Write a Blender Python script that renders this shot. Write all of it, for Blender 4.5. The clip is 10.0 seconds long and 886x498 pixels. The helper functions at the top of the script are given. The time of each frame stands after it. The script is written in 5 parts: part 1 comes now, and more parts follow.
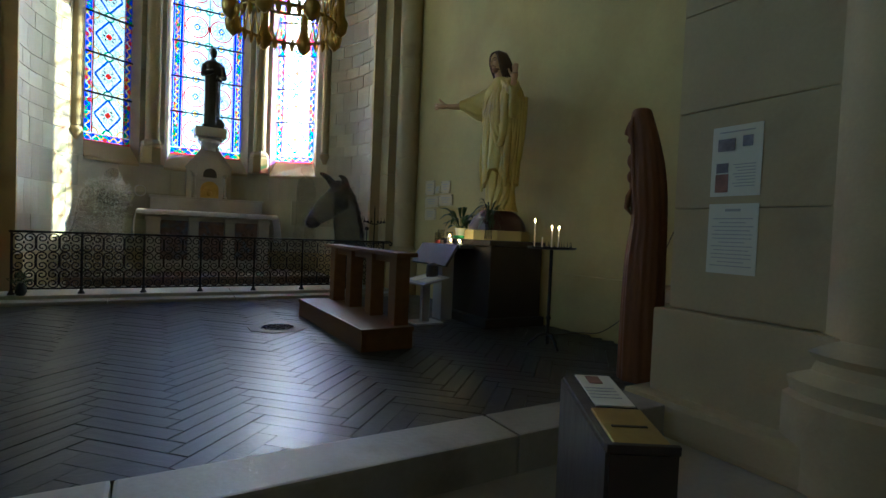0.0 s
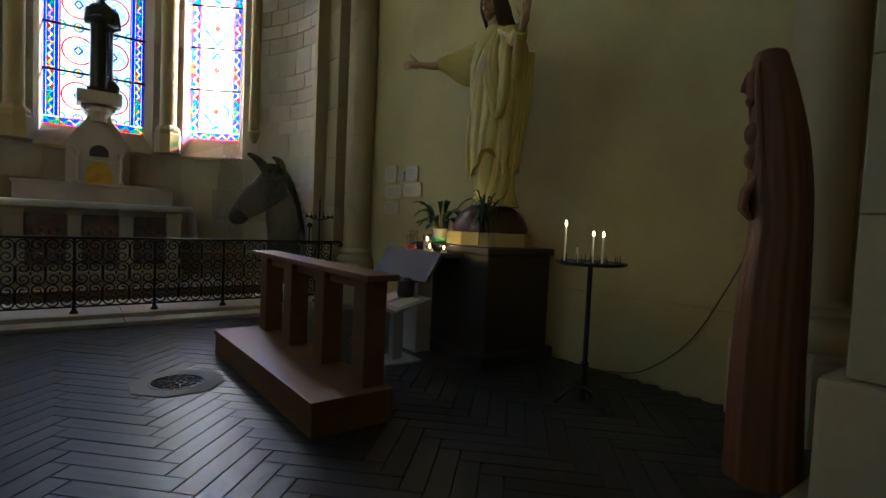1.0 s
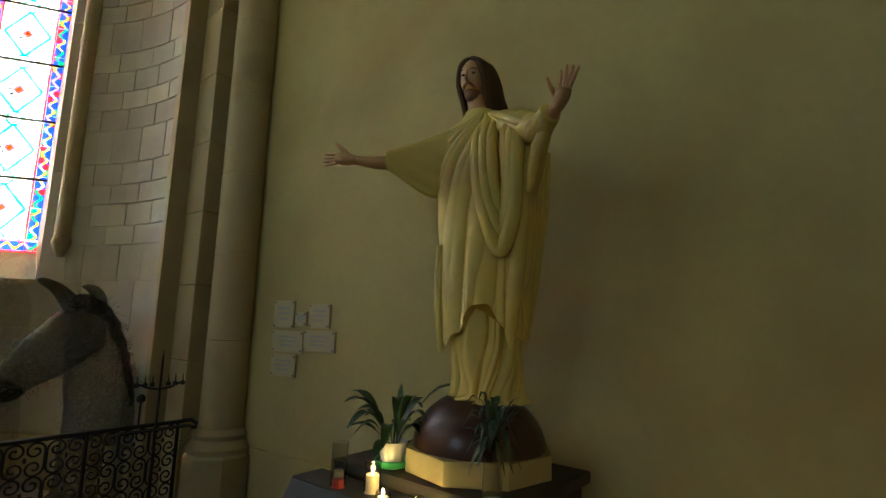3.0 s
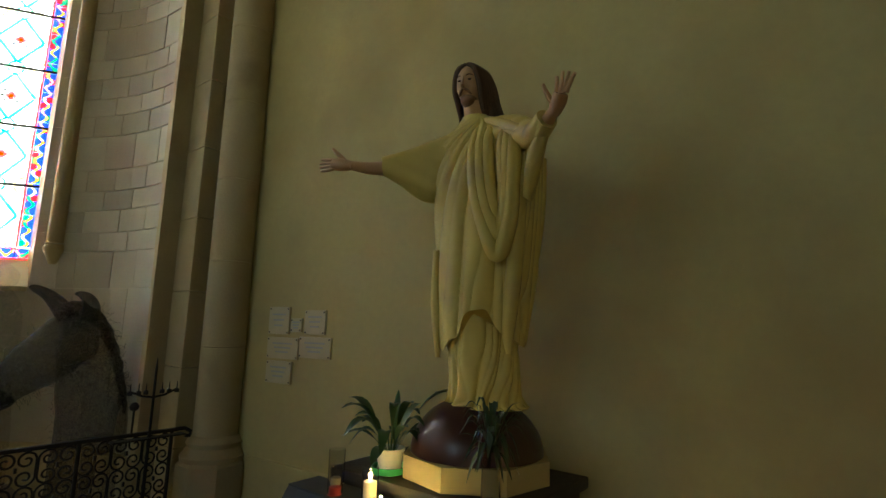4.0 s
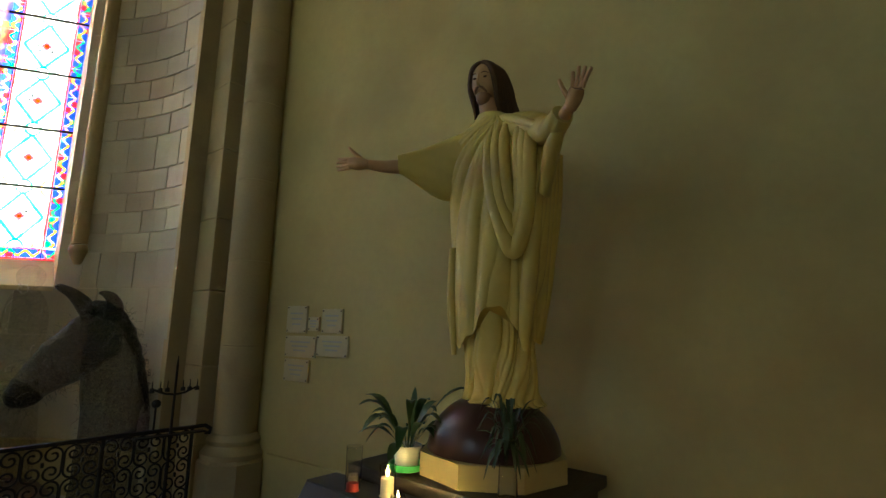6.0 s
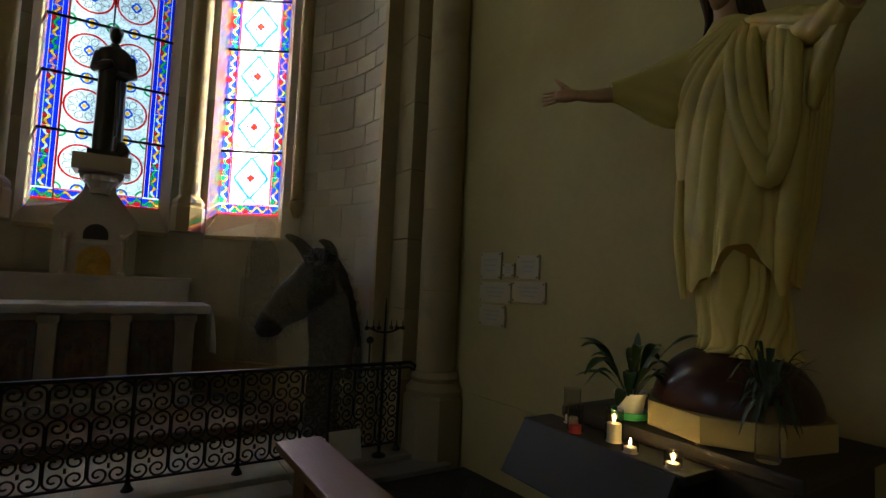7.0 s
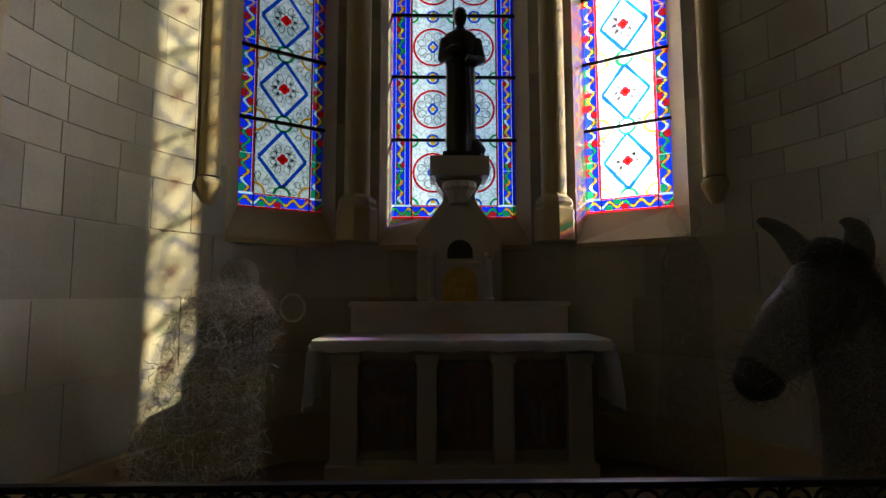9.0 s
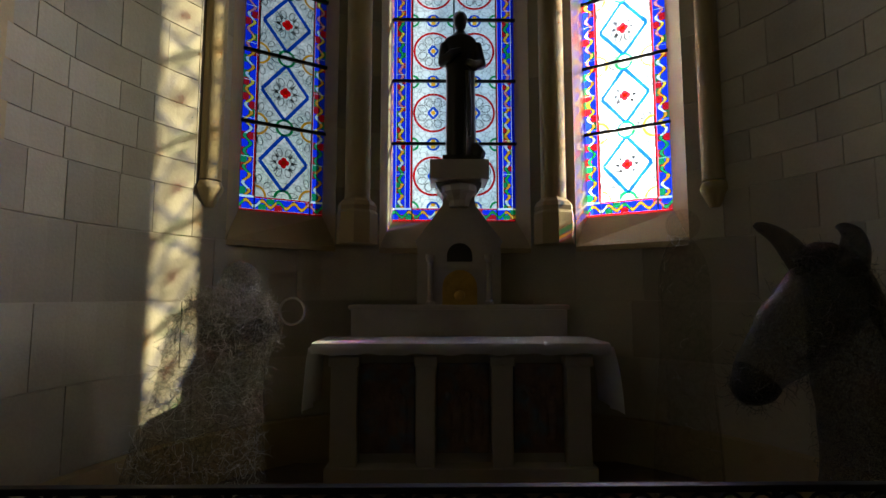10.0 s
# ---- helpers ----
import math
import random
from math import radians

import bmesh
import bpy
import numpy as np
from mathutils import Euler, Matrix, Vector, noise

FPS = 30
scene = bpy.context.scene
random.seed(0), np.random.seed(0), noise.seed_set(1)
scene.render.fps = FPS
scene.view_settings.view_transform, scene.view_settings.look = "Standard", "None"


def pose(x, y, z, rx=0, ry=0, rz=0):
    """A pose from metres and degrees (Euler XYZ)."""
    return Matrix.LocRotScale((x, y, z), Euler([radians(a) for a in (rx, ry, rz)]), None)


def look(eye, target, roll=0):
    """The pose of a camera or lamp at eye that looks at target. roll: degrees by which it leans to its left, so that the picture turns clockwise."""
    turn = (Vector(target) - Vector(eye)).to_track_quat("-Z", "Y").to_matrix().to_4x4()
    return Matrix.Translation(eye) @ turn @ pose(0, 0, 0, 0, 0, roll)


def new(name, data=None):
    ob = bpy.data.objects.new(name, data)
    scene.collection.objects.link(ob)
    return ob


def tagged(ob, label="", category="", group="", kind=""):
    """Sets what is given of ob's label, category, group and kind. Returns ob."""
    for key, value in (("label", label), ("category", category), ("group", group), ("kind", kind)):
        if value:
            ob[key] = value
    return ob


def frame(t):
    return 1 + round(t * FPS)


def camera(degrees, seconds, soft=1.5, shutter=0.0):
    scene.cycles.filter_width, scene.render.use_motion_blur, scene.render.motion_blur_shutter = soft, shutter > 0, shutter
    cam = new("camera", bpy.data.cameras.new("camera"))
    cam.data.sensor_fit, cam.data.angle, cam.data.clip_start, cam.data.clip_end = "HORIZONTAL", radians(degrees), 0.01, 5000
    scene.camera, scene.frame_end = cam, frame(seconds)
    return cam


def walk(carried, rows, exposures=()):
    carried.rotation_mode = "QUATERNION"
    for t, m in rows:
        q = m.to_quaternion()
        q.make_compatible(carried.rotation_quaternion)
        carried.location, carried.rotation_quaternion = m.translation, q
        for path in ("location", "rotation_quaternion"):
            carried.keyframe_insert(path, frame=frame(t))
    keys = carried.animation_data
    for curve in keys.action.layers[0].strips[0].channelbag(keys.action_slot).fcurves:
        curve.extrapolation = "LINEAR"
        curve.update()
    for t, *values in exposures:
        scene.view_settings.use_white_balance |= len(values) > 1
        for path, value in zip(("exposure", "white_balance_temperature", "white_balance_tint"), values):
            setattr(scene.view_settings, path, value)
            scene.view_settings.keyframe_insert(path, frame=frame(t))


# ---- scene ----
cam = camera(82.4, 10.0)
PATH = [
    (0, (0.151, -0.035, 0.782), (1.155, 1.693, 0.719), 2.4),
    (0.5, (0.385, 0.541, 0.769), (1.444, 2.236, 0.712), 2.2),
    (1, (0.546, 1.135, 0.864), (1.75, 2.729, 0.767), 2.6),
    (1.5, (0.687, 1.583, 1.094), (2.1, 2.992, 0.953), 4.0),
    (2, (0.823, 2.093, 1.231), (2.381, 3.343, 1.142), 5.6),
    (2.5, (1.068, 2.451, 1.272), (2.624, 3.691, 1.476), 1.7),
    (3, (1.16, 2.543, 1.297), (2.702, 3.784, 1.585), 1.8),
    (4.5, (1.151, 2.552, 1.294), (2.707, 3.768, 1.612), 1.4),
    (5, (1.153, 2.552, 1.298), (2.711, 3.766, 1.615), 1.5),
    (6.5, (1.154, 2.556, 1.259), (2.562, 3.945, 1.557), 2.0),
    (6.7, (1.158, 2.605, 1.247), (2.433, 4.128, 1.485), 2.7),
    (7, (1.056, 2.761, 1.206), (2.121, 4.449, 1.333), 2.6),
    (7.5, (0.903, 3.263, 1.178), (1.439, 5.188, 1.261), 1.5),
    (8, (0.72, 3.811, 1.134), (0.931, 5.796, 1.254), 0.9),
    (8.5, (0.662, 4.253, 1.159), (0.763, 6.245, 1.307), 0.0),
    (9, (0.682, 4.353, 1.181), (0.721, 6.345, 1.358), -0.1),
    (9.5, (0.687, 4.351, 1.185), (0.713, 6.343, 1.366), -0.0),
    (10, (0.702, 4.337, 1.191), (0.73, 6.329, 1.374), -0.0),
]
walk(cam, [(t, look(eye, target, roll)) for t, eye, target, roll in PATH], [(0.0, 3.75, 5200, -8), (1.0, 3.5, 5800, -6), (2.0, 3.7, 6600, -1), (3.0, 3.8, 6500, -7), (6.5, 3.65, 6500, -6), (7.0, 2.55, 6500, 1), (7.5, 2.15, 6400, 6), (8.0, 1.95, 6400, 7), (10.0, 1.8, 6400, 7)])

# ---- light: sun through the apse glass, sky, daylight of the nave windows ----
world = bpy.data.worlds.new("world")
scene.world = world
world.use_nodes = True
wn = world.node_tree.nodes
sky = wn.new("ShaderNodeTexSky")
sky.sky_type, sky.sun_disc = "NISHITA", False
SUN_WAY = Vector((-2.76, -0.65, -1.30)).normalized()
sky.sun_elevation = math.asin(-SUN_WAY.z)
sky.sun_rotation = math.atan2(-SUN_WAY.x, -SUN_WAY.y)
world.node_tree.links.new(sky.outputs[0], wn["Background"].inputs[0])
wn["Background"].inputs[1].default_value = 0.05


def lamp(name, kind, energy, colour, m, **more):
    data = bpy.data.lights.new(name, kind)
    data.energy, data.color = energy, colour
    for key, value in more.items():
        if key == "size":
            data.size = value
        elif key == "size_y":
            data.shape, data.size_y = "RECTANGLE", value
        elif key == "spread":
            data.spread = value
        elif key == "angle":
            data.angle = value
        elif key == "radius":
            data.shadow_soft_size = value
    ob = new(name, data)
    ob.matrix_world = m
    return ob


lamp("sun", "SUN", 5.0, (1.0, 0.95, 0.86), look((0, 0, 0), SUN_WAY), angle=radians(0.9))
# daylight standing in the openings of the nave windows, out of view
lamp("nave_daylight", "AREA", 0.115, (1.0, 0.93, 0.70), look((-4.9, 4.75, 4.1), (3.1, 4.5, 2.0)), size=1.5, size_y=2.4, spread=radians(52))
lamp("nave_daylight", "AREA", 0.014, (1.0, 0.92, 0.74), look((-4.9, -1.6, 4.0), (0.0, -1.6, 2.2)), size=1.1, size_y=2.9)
# bright sky outside the three apse windows, shining in through their glass
for sx, sy, fx, fy, w, watts in ((2.10, 7.86, 1.45, 7.15, 0.56, 30.0), (0.84, 8.25, 0.84, 7.0, 0.94, 2.0), (-0.42, 7.86, 0.13, 7.0, 0.56, 0.42)):
    lamp("apse_daylight", "AREA", watts, (0.84, 0.91, 1.0), look((sx, sy, 3.2), (fx, fy, 3.2)), size=w, size_y=2.9, spread=radians(95))

# ---- materials ----
MATS = {}
GRAIN = 0.45


def shader(name, colour, rough=0.6, metal=0.0, vary=0.25, scale=6.0, grain=40.0, bump=0.15, stretch=(1, 1, 1), coat=0.0, per="", spec=0.5, dirt=None, dirt_scale=2.0, dirt_at=0.55):
    """Principled surface with two scales of variation and fine relief; per: 'object' or 'island' tints alike pieces apart."""
    if name in MATS:
        return MATS[name]
    m = bpy.data.materials.new(name)
    m.use_nodes = True
    nt = m.node_tree
    n, ln = nt.nodes, nt.links.new
    b = n["Principled BSDF"]
    b.inputs["Metallic"].default_value = metal
    b.inputs["Specular IOR Level"].default_value = spec
    b.inputs["Coat Weight"].default_value = coat
    tc = n.new("ShaderNodeTexCoord")
    mp = n.new("ShaderNodeMapping")
    mp.inputs["Scale"].default_value = stretch
    ln(tc.outputs["Object"], mp.inputs[0])
    big, fine = n.new("ShaderNodeTexNoise"), n.new("ShaderNodeTexNoise")
    big.inputs["Scale"].default_value, big.inputs["Detail"].default_value = scale, 4
    fine.inputs["Scale"].default_value, fine.inputs["Detail"].default_value = grain, 3
    ln(mp.outputs[0], big.inputs["Vector"])
    ln(mp.outputs[0], fine.inputs["Vector"])
    add = n.new("ShaderNodeMath")
    add.operation = "ADD"
    ln(big.outputs[0], add.inputs[0])
    soft_grain = n.new("ShaderNodeMapRange")
    soft_grain.inputs[3].default_value, soft_grain.inputs[4].default_value = 0.5 - 0.5 * GRAIN, 0.5 + 0.5 * GRAIN
    ln(fine.outputs[0], soft_grain.inputs[0])
    ln(soft_grain.outputs[0], add.inputs[1])
    val = n.new("ShaderNodeMapRange")
    val.inputs[1].default_value, val.inputs[2].default_value = 0.6, 1.4
    val.inputs[3].default_value, val.inputs[4].default_value = 1 - vary, 1 + vary
    ln(add.outputs[0], val.inputs[0])
    last = val.outputs[0]
    if per:
        src = n.new("ShaderNodeObjectInfo").outputs["Random"] if per == "object" else n.new("ShaderNodeNewGeometry").outputs["Random Per Island"]
        pr = n.new("ShaderNodeMapRange")
        pr.inputs[3].default_value, pr.inputs[4].default_value = 1 - vary, 1 + vary
        ln(src, pr.inputs[0])
        mul = n.new("ShaderNodeMath")
        mul.operation = "MULTIPLY"
        ln(last, mul.inputs[0])
        ln(pr.outputs[0], mul.inputs[1])
        last = mul.outputs[0]
    mix = n.new("ShaderNodeMix")
    mix.data_type, mix.blend_type = "RGBA", "MULTIPLY"
    mix.inputs[0].default_value = 1.0
    mix.inputs[6].default_value = (*colour, 1)
    ln(last, mix.inputs[7])
    out = mix.outputs[2]
    if dirt:
        dn = n.new("ShaderNodeTexNoise")
        dn.inputs["Scale"].default_value, dn.inputs["Detail"].default_value = dirt_scale, 6
        ln(tc.outputs["Object"], dn.inputs["Vector"])
        dr = n.new("ShaderNodeMapRange")
        dr.inputs[1].default_value, dr.inputs[2].default_value = dirt_at, dirt_at + 0.2
        ln(dn.outputs[0], dr.inputs[0])
        dm = n.new("ShaderNodeMix")
        dm.data_type = "RGBA"
        ln(dr.outputs[0], dm.inputs[0])
        ln(out, dm.inputs[6])
        dm.inputs[7].default_value = (*dirt, 1)
        out = dm.outputs[2]
    ln(out, b.inputs["Base Color"])
    rr = n.new("ShaderNodeMapRange")
    rr.inputs[3].default_value, rr.inputs[4].default_value = max(0.02, rough - 0.12), min(1, rough + 0.12)
    ln(big.outputs[0], rr.inputs[0])
    ln(rr.outputs[0], b.inputs["Roughness"])
    if bump:
        bp = n.new("ShaderNodeBump")
        bp.inputs["Strength"].default_value, bp.inputs["Distance"].default_value = bump, 0.01
        ln(add.outputs[0], bp.inputs["Height"])
        ln(bp.outputs[0], b.inputs["Normal"])
    MATS[name] = m
    return m


def glowing(name, colour, strength):
    m = bpy.data.materials.new(name)
    m.use_nodes = True
    b = m.node_tree.nodes["Principled BSDF"]
    b.inputs["Base Color"].default_value = (*colour, 1)
    b.inputs["Emission Color"].default_value = (*colour, 1)
    b.inputs["Emission Strength"].default_value = strength
    return m


def stained(name, colour, lines=0.0, scatter=0.36, per=False, lead=0.03, line_scale=14.0, uneven=0.0):
    """Coloured window glass: lets tinted sun through and scatters part of it; lines paints dark grisaille scrolls."""
    m = bpy.data.materials.new(name)
    m.use_nodes = True
    nt = m.node_tree
    n, ln = nt.nodes, nt.links.new
    n.remove(n["Principled BSDF"])
    tc = n.new("ShaderNodeTexCoord")
    if per:
        ramp = n.new("ShaderNodeValToRGB")
        ramp.color_ramp.interpolation = "CONSTANT"
        shades = [(0.9, 0.45, 0.05), (0.03, 0.08, 0.8), (0.05, 0.4, 0.18), (0.03, 0.08, 0.8), (0.75, 0.05, 0.06), (0.05, 0.12, 0.85), (0.95, 0.7, 0.15), (0.85, 0.35, 0.42), (0.03, 0.1, 0.7), (0.75, 0.85, 0.9)]
        el = ramp.color_ramp.elements
        while len(el) < len(shades):
            el.new(0.5)
        for i, c in enumerate(shades):
            el[i].position, el[i].color = i / len(shades), (*c, 1)
        ln(n.new("ShaderNodeNewGeometry").outputs["Random Per Island"], ramp.inputs[0])
        base = ramp.outputs[0]
    else:
        rgb = n.new("ShaderNodeRGB")
        rgb.outputs[0].default_value = (*colour, 1)
        base = rgb.outputs[0]
    ns = n.new("ShaderNodeTexNoise")
    ns.inputs["Scale"].default_value, ns.inputs["Detail"].default_value = 9.0, 3
    ln(tc.outputs["Object"], ns.inputs["Vector"])
    rg = n.new("ShaderNodeMapRange")
    rg.inputs[1].default_value, rg.inputs[2].default_value, rg.inputs[3].default_value, rg.inputs[4].default_value = 0.3, 0.7, 0.75, 1.0
    ln(ns.outputs[0], rg.inputs[0])
    mx = n.new("ShaderNodeMix")
    mx.data_type, mx.blend_type = "RGBA", "MULTIPLY"
    mx.inputs[0].default_value = 1.0
    ln(base, mx.inputs[6])
    ln(rg.outputs[0], mx.inputs[7])
    out = mx.outputs[2]
    if lines:
        warp = n.new("ShaderNodeMix")
        warp.data_type = "RGBA"
        warp.inputs[0].default_value = 0.06
        w2 = n.new("ShaderNodeTexNoise")
        w2.inputs["Scale"].default_value = 12.0
        ln(tc.outputs["Object"], w2.inputs["Vector"])
        ln(tc.outputs["Object"], warp.inputs[6])
        ln(w2.outputs["Color"], warp.inputs[7])
        vo = n.new("ShaderNodeTexVoronoi")
        vo.feature = "DISTANCE_TO_EDGE"
        vo.inputs["Scale"].default_value = line_scale
        ln(warp.outputs[2], vo.inputs["Vector"])
        st = n.new("ShaderNodeMapRange")
        st.inputs[1].default_value, st.inputs[2].default_value = lead, lead * 2.2
        st.inputs[3].default_value, st.inputs[4].default_value = 1 - lines, 1.0
        ln(vo.outputs["Distance"], st.inputs[0])
        m2 = n.new("ShaderNodeMix")
        m2.data_type, m2.blend_type = "RGBA", "MULTIPLY"
        m2.inputs[0].default_value = 1.0
        ln(out, m2.inputs[6])
        ln(st.outputs[0], m2.inputs[7])
        out = m2.outputs[2]
    tr, tl, sh = n.new("ShaderNodeBsdfTransparent"), n.new("ShaderNodeBsdfTranslucent"), n.new("ShaderNodeMixShader")
    ln(out, tr.inputs[0])
    ln(out, tl.inputs[0])
    sh.inputs[0].default_value = scatter
    # noise between clear and cloudy glass imitates tree shade in the sun patch
    if uneven:
        cl = n.new("ShaderNodeTexNoise")
        cl.inputs["Scale"].default_value, cl.inputs["Detail"].default_value = uneven, 3
        ln(tc.outputs["Object"], cl.inputs["Vector"])
        cr = n.new("ShaderNodeMapRange")
        cr.inputs[1].default_value, cr.inputs[2].default_value, cr.inputs[3].default_value, cr.inputs[4].default_value = 0.40, 0.60, 0.08, 0.62
        ln(cl.outputs[0], cr.inputs[0])
        ln(cr.outputs[0], sh.inputs[0])
        warm = n.new("ShaderNodeMix")
        warm.data_type, warm.blend_type = "RGBA", "MULTIPLY"
        warm.inputs[0].default_value, warm.inputs[7].default_value = 1.0, (1.0, 0.93, 0.70, 1)
        ln(out, warm.inputs[6])
        ln(warm.outputs[2], tr.inputs[0])
    ln(tr.outputs[0], sh.inputs[1])
    ln(tl.outputs[0], sh.inputs[2])
    ln(sh.outputs[0], n["Material Output"].inputs[0])
    return m


def ribbon_glass(name, period, swing, half):
    """Border glass: a wavy many-coloured ribbon on a mostly blue ground, outlined in lead."""
    m = stained(name, (1, 1, 1), scatter=0.06)
    nt = m.node_tree
    n, ln = nt.nodes, nt.links.new

    def calc(op, a, b=0.0):
        k = n.new("ShaderNodeMath")
        k.operation = op
        for i, v in enumerate((a, b)):
            if isinstance(v, (int, float)):
                k.inputs[i].default_value = v
            else:
                ln(v, k.inputs[i])
        return k.outputs[0]

    def pick(value, shades):
        wnz = n.new("ShaderNodeTexWhiteNoise")
        wnz.noise_dimensions = "1D"
        ln(value, wnz.inputs["W"])
        ramp = n.new("ShaderNodeValToRGB")
        ramp.color_ramp.interpolation = "CONSTANT"
        el = ramp.color_ramp.elements
        while len(el) < len(shades):
            el.new(0.5)
        for i, c in enumerate(shades):
            el[i].position, el[i].color = i / len(shades), (*c, 1)
        ln(wnz.outputs["Value"], ramp.inputs[0])
        return ramp.outputs[0]

    def blend(f, a, b):
        k = n.new("ShaderNodeMix")
        k.data_type = "RGBA"
        ln(f, k.inputs[0])
        ln(a, k.inputs[6])
        ln(b, k.inputs[7])
        return k.outputs[2]
    sep = n.new("ShaderNodeSeparateXYZ")
    ln(n.new("ShaderNodeTexCoord").outputs["Object"], sep.inputs[0])
    x, y = sep.outputs[0], sep.outputs[1]
    wave = calc("MULTIPLY", calc("SINE", calc("MULTIPLY", y, 2 * math.pi / period)), swing)
    d = calc("ABSOLUTE", calc("SUBTRACT", x, wave))
    on = calc("LESS_THAN", d, half)
    step = calc("FLOOR", calc("ADD", calc("MULTIPLY", y, 2 / period), 0.25))
    step2 = calc("ADD", calc("FLOOR", calc("MULTIPLY", y, 2 / period)), calc("MULTIPLY", calc("GREATER_THAN", x, 0.0), 57.3))
    rib = pick(step, [(0.9, 0.38, 0.03), (0.75, 0.25, 0.3), (0.9, 0.6, 0.08), (0.02, 0.35, 0.12), (0.7, 0.75, 0.8), (0.85, 0.33, 0.03)])
    gnd = pick(step2, [(0.015, 0.05, 0.95), (0.012, 0.045, 0.8), (0.6, 0.01, 0.02), (0.012, 0.045, 0.9), (0.015, 0.28, 0.1)])
    col = blend(on, gnd, rib)
    edge = calc("LESS_THAN", calc("ABSOLUTE", calc("SUBTRACT", d, half)), 0.0022)
    cut = calc("LESS_THAN", calc("ABSOLUTE", calc("SUBTRACT", calc("FRACT", calc("ADD", calc("MULTIPLY", y, 2 / period), 0.25)), 0.5)), 0.0)
    dark = n.new("ShaderNodeRGB")
    dark.outputs[0].default_value = (0.01, 0.01, 0.01, 1)
    col = blend(calc("MAXIMUM", edge, cut), col, dark.outputs[0])
    for k in list(n):
        if k.bl_idname in ("ShaderNodeBsdfTransparent", "ShaderNodeBsdfTranslucent"):
            ln(col, k.inputs[0])
    return m


def wire_cloth(name, colour, cover=0.55, scale=30.0, line=0.75):
    """Thin tangled wire netting: dark wires with gaps between them."""
    m = bpy.data.materials.new(name)
    m.use_nodes = True
    nt = m.node_tree
    n, ln = nt.nodes, nt.links.new
    b = n["Principled BSDF"]
    b.inputs["Roughness"].default_value = 0.55
    b.inputs["Metallic"].default_value = 0.3
    tc = n.new("ShaderNodeTexCoord")
    ns = n.new("ShaderNodeTexNoise")
    ns.inputs["Scale"].default_value, ns.inputs["Detail"].default_value = 7.0, 5
    ln(tc.outputs["Object"], ns.inputs["Vector"])
    mx = n.new("ShaderNodeMix")
    mx.data_type = "RGBA"
    mx.inputs[6].default_value = (*[c * 0.6 for c in colour], 1)
    mx.inputs[7].default_value = (*[c * 1.5 for c in colour], 1)
    ln(ns.outputs[0], mx.inputs[0])
    ln(mx.outputs[2], b.inputs["Base Color"])
    total = None
    for i, sc in enumerate((scale, scale * 2.3)):
        wp = n.new("ShaderNodeMix")
        wp.data_type = "RGBA"
        wp.inputs[0].default_value = 0.12
        w2 = n.new("ShaderNodeTexNoise")
        w2.inputs["Scale"].default_value = 6.0 + 5 * i
        ln(tc.outputs["Object"], w2.inputs["Vector"])
        ln(tc.outputs["Object"], wp.inputs[6])
        ln(w2.outputs["Color"], wp.inputs[7])
        vo = n.new("ShaderNodeTexVoronoi")
        vo.feature = "DISTANCE_TO_EDGE"
        vo.inputs["Scale"].default_value = sc
        ln(wp.outputs[2], vo.inputs["Vector"])
        st = n.new("ShaderNodeMapRange")
        st.inputs[1].default_value, st.inputs[2].default_value = 0.02, 0.06
        st.inputs[3].default_value, st.inputs[4].default_value = line, cover
        ln(vo.outputs["Distance"], st.inputs[0])
        if total is None:
            total = st.outputs[0]
        else:
            mm = n.new("ShaderNodeMath")
            mm.operation = "MAXIMUM"
            ln(total, mm.inputs[0])
            ln(st.outputs[0], mm.inputs[1])
            total = mm.outputs[0]
    ln(total, b.inputs["Alpha"])
    return m


PLASTER = shader("old_limewash", (0.43, 0.355, 0.15), 0.9, vary=0.12, scale=1.2, grain=25, bump=0.25, dirt=(0.36, 0.28, 0.115), dirt_scale=1.1, dirt_at=0.52)
STONE = shader("dressed_limestone", (0.38, 0.305, 0.165), 0.85, vary=0.14, scale=3.0, grain=60, bump=0.25, dirt=(0.27, 0.205, 0.11), dirt_scale=2.5, dirt_at=0.58)
BLOCK = shader("ashlar_limestone", (0.36, 0.33, 0.25), 0.85, vary=0.19, scale=3.0, grain=70, bump=0.3, per="object")
MORTAR = shader("grey_mortar", (0.40, 0.36, 0.28), 0.95, vary=0.15, bump=0.3)
PLANK = shader("worn_dark_oak", (0.038, 0.037, 0.036), 0.38, spec=0.12, vary=0.25, scale=3, grain=18, bump=0.2, stretch=(1, 8, 1), per="object")
PLANK2 = shader("worn_dark_oak_rest", (0.038, 0.037, 0.036), 0.38, spec=0.12, vary=0.25, scale=3, grain=18, bump=0.2, stretch=(3, 3, 1), per="island")
GAP = shader("dusty_subfloor", (0.02, 0.018, 0.015), 0.9)
KERB = shader("worn_kerb_stone", (0.27, 0.25, 0.205), 0.6, vary=0.2, scale=4, grain=50, bump=0.3, dirt=(0.16, 0.14, 0.11), dirt_scale=3)
DRAINSTONE = shader("dark_worn_paving_stone", (0.11, 0.105, 0.095), 0.7, vary=0.25, scale=6, grain=60, bump=0.3, spec=0.2)
PAVING = shader("pale_stone_paving", (0.33, 0.30, 0.24), 0.6, vary=0.18, scale=4, grain=50, bump=0.2)
OAK = shader("varnished_oak", (0.13, 0.062, 0.022), 0.5, spec=0.3, vary=0.3, scale=3, grain=22, bump=0.12, stretch=(6, 1, 6))
CARVED = shader("carved_red_wood", (0.13, 0.048, 0.014), 0.65, spec=0.3, vary=0.35, scale=4, grain=20, bump=0.2, stretch=(5, 5, 0.6))
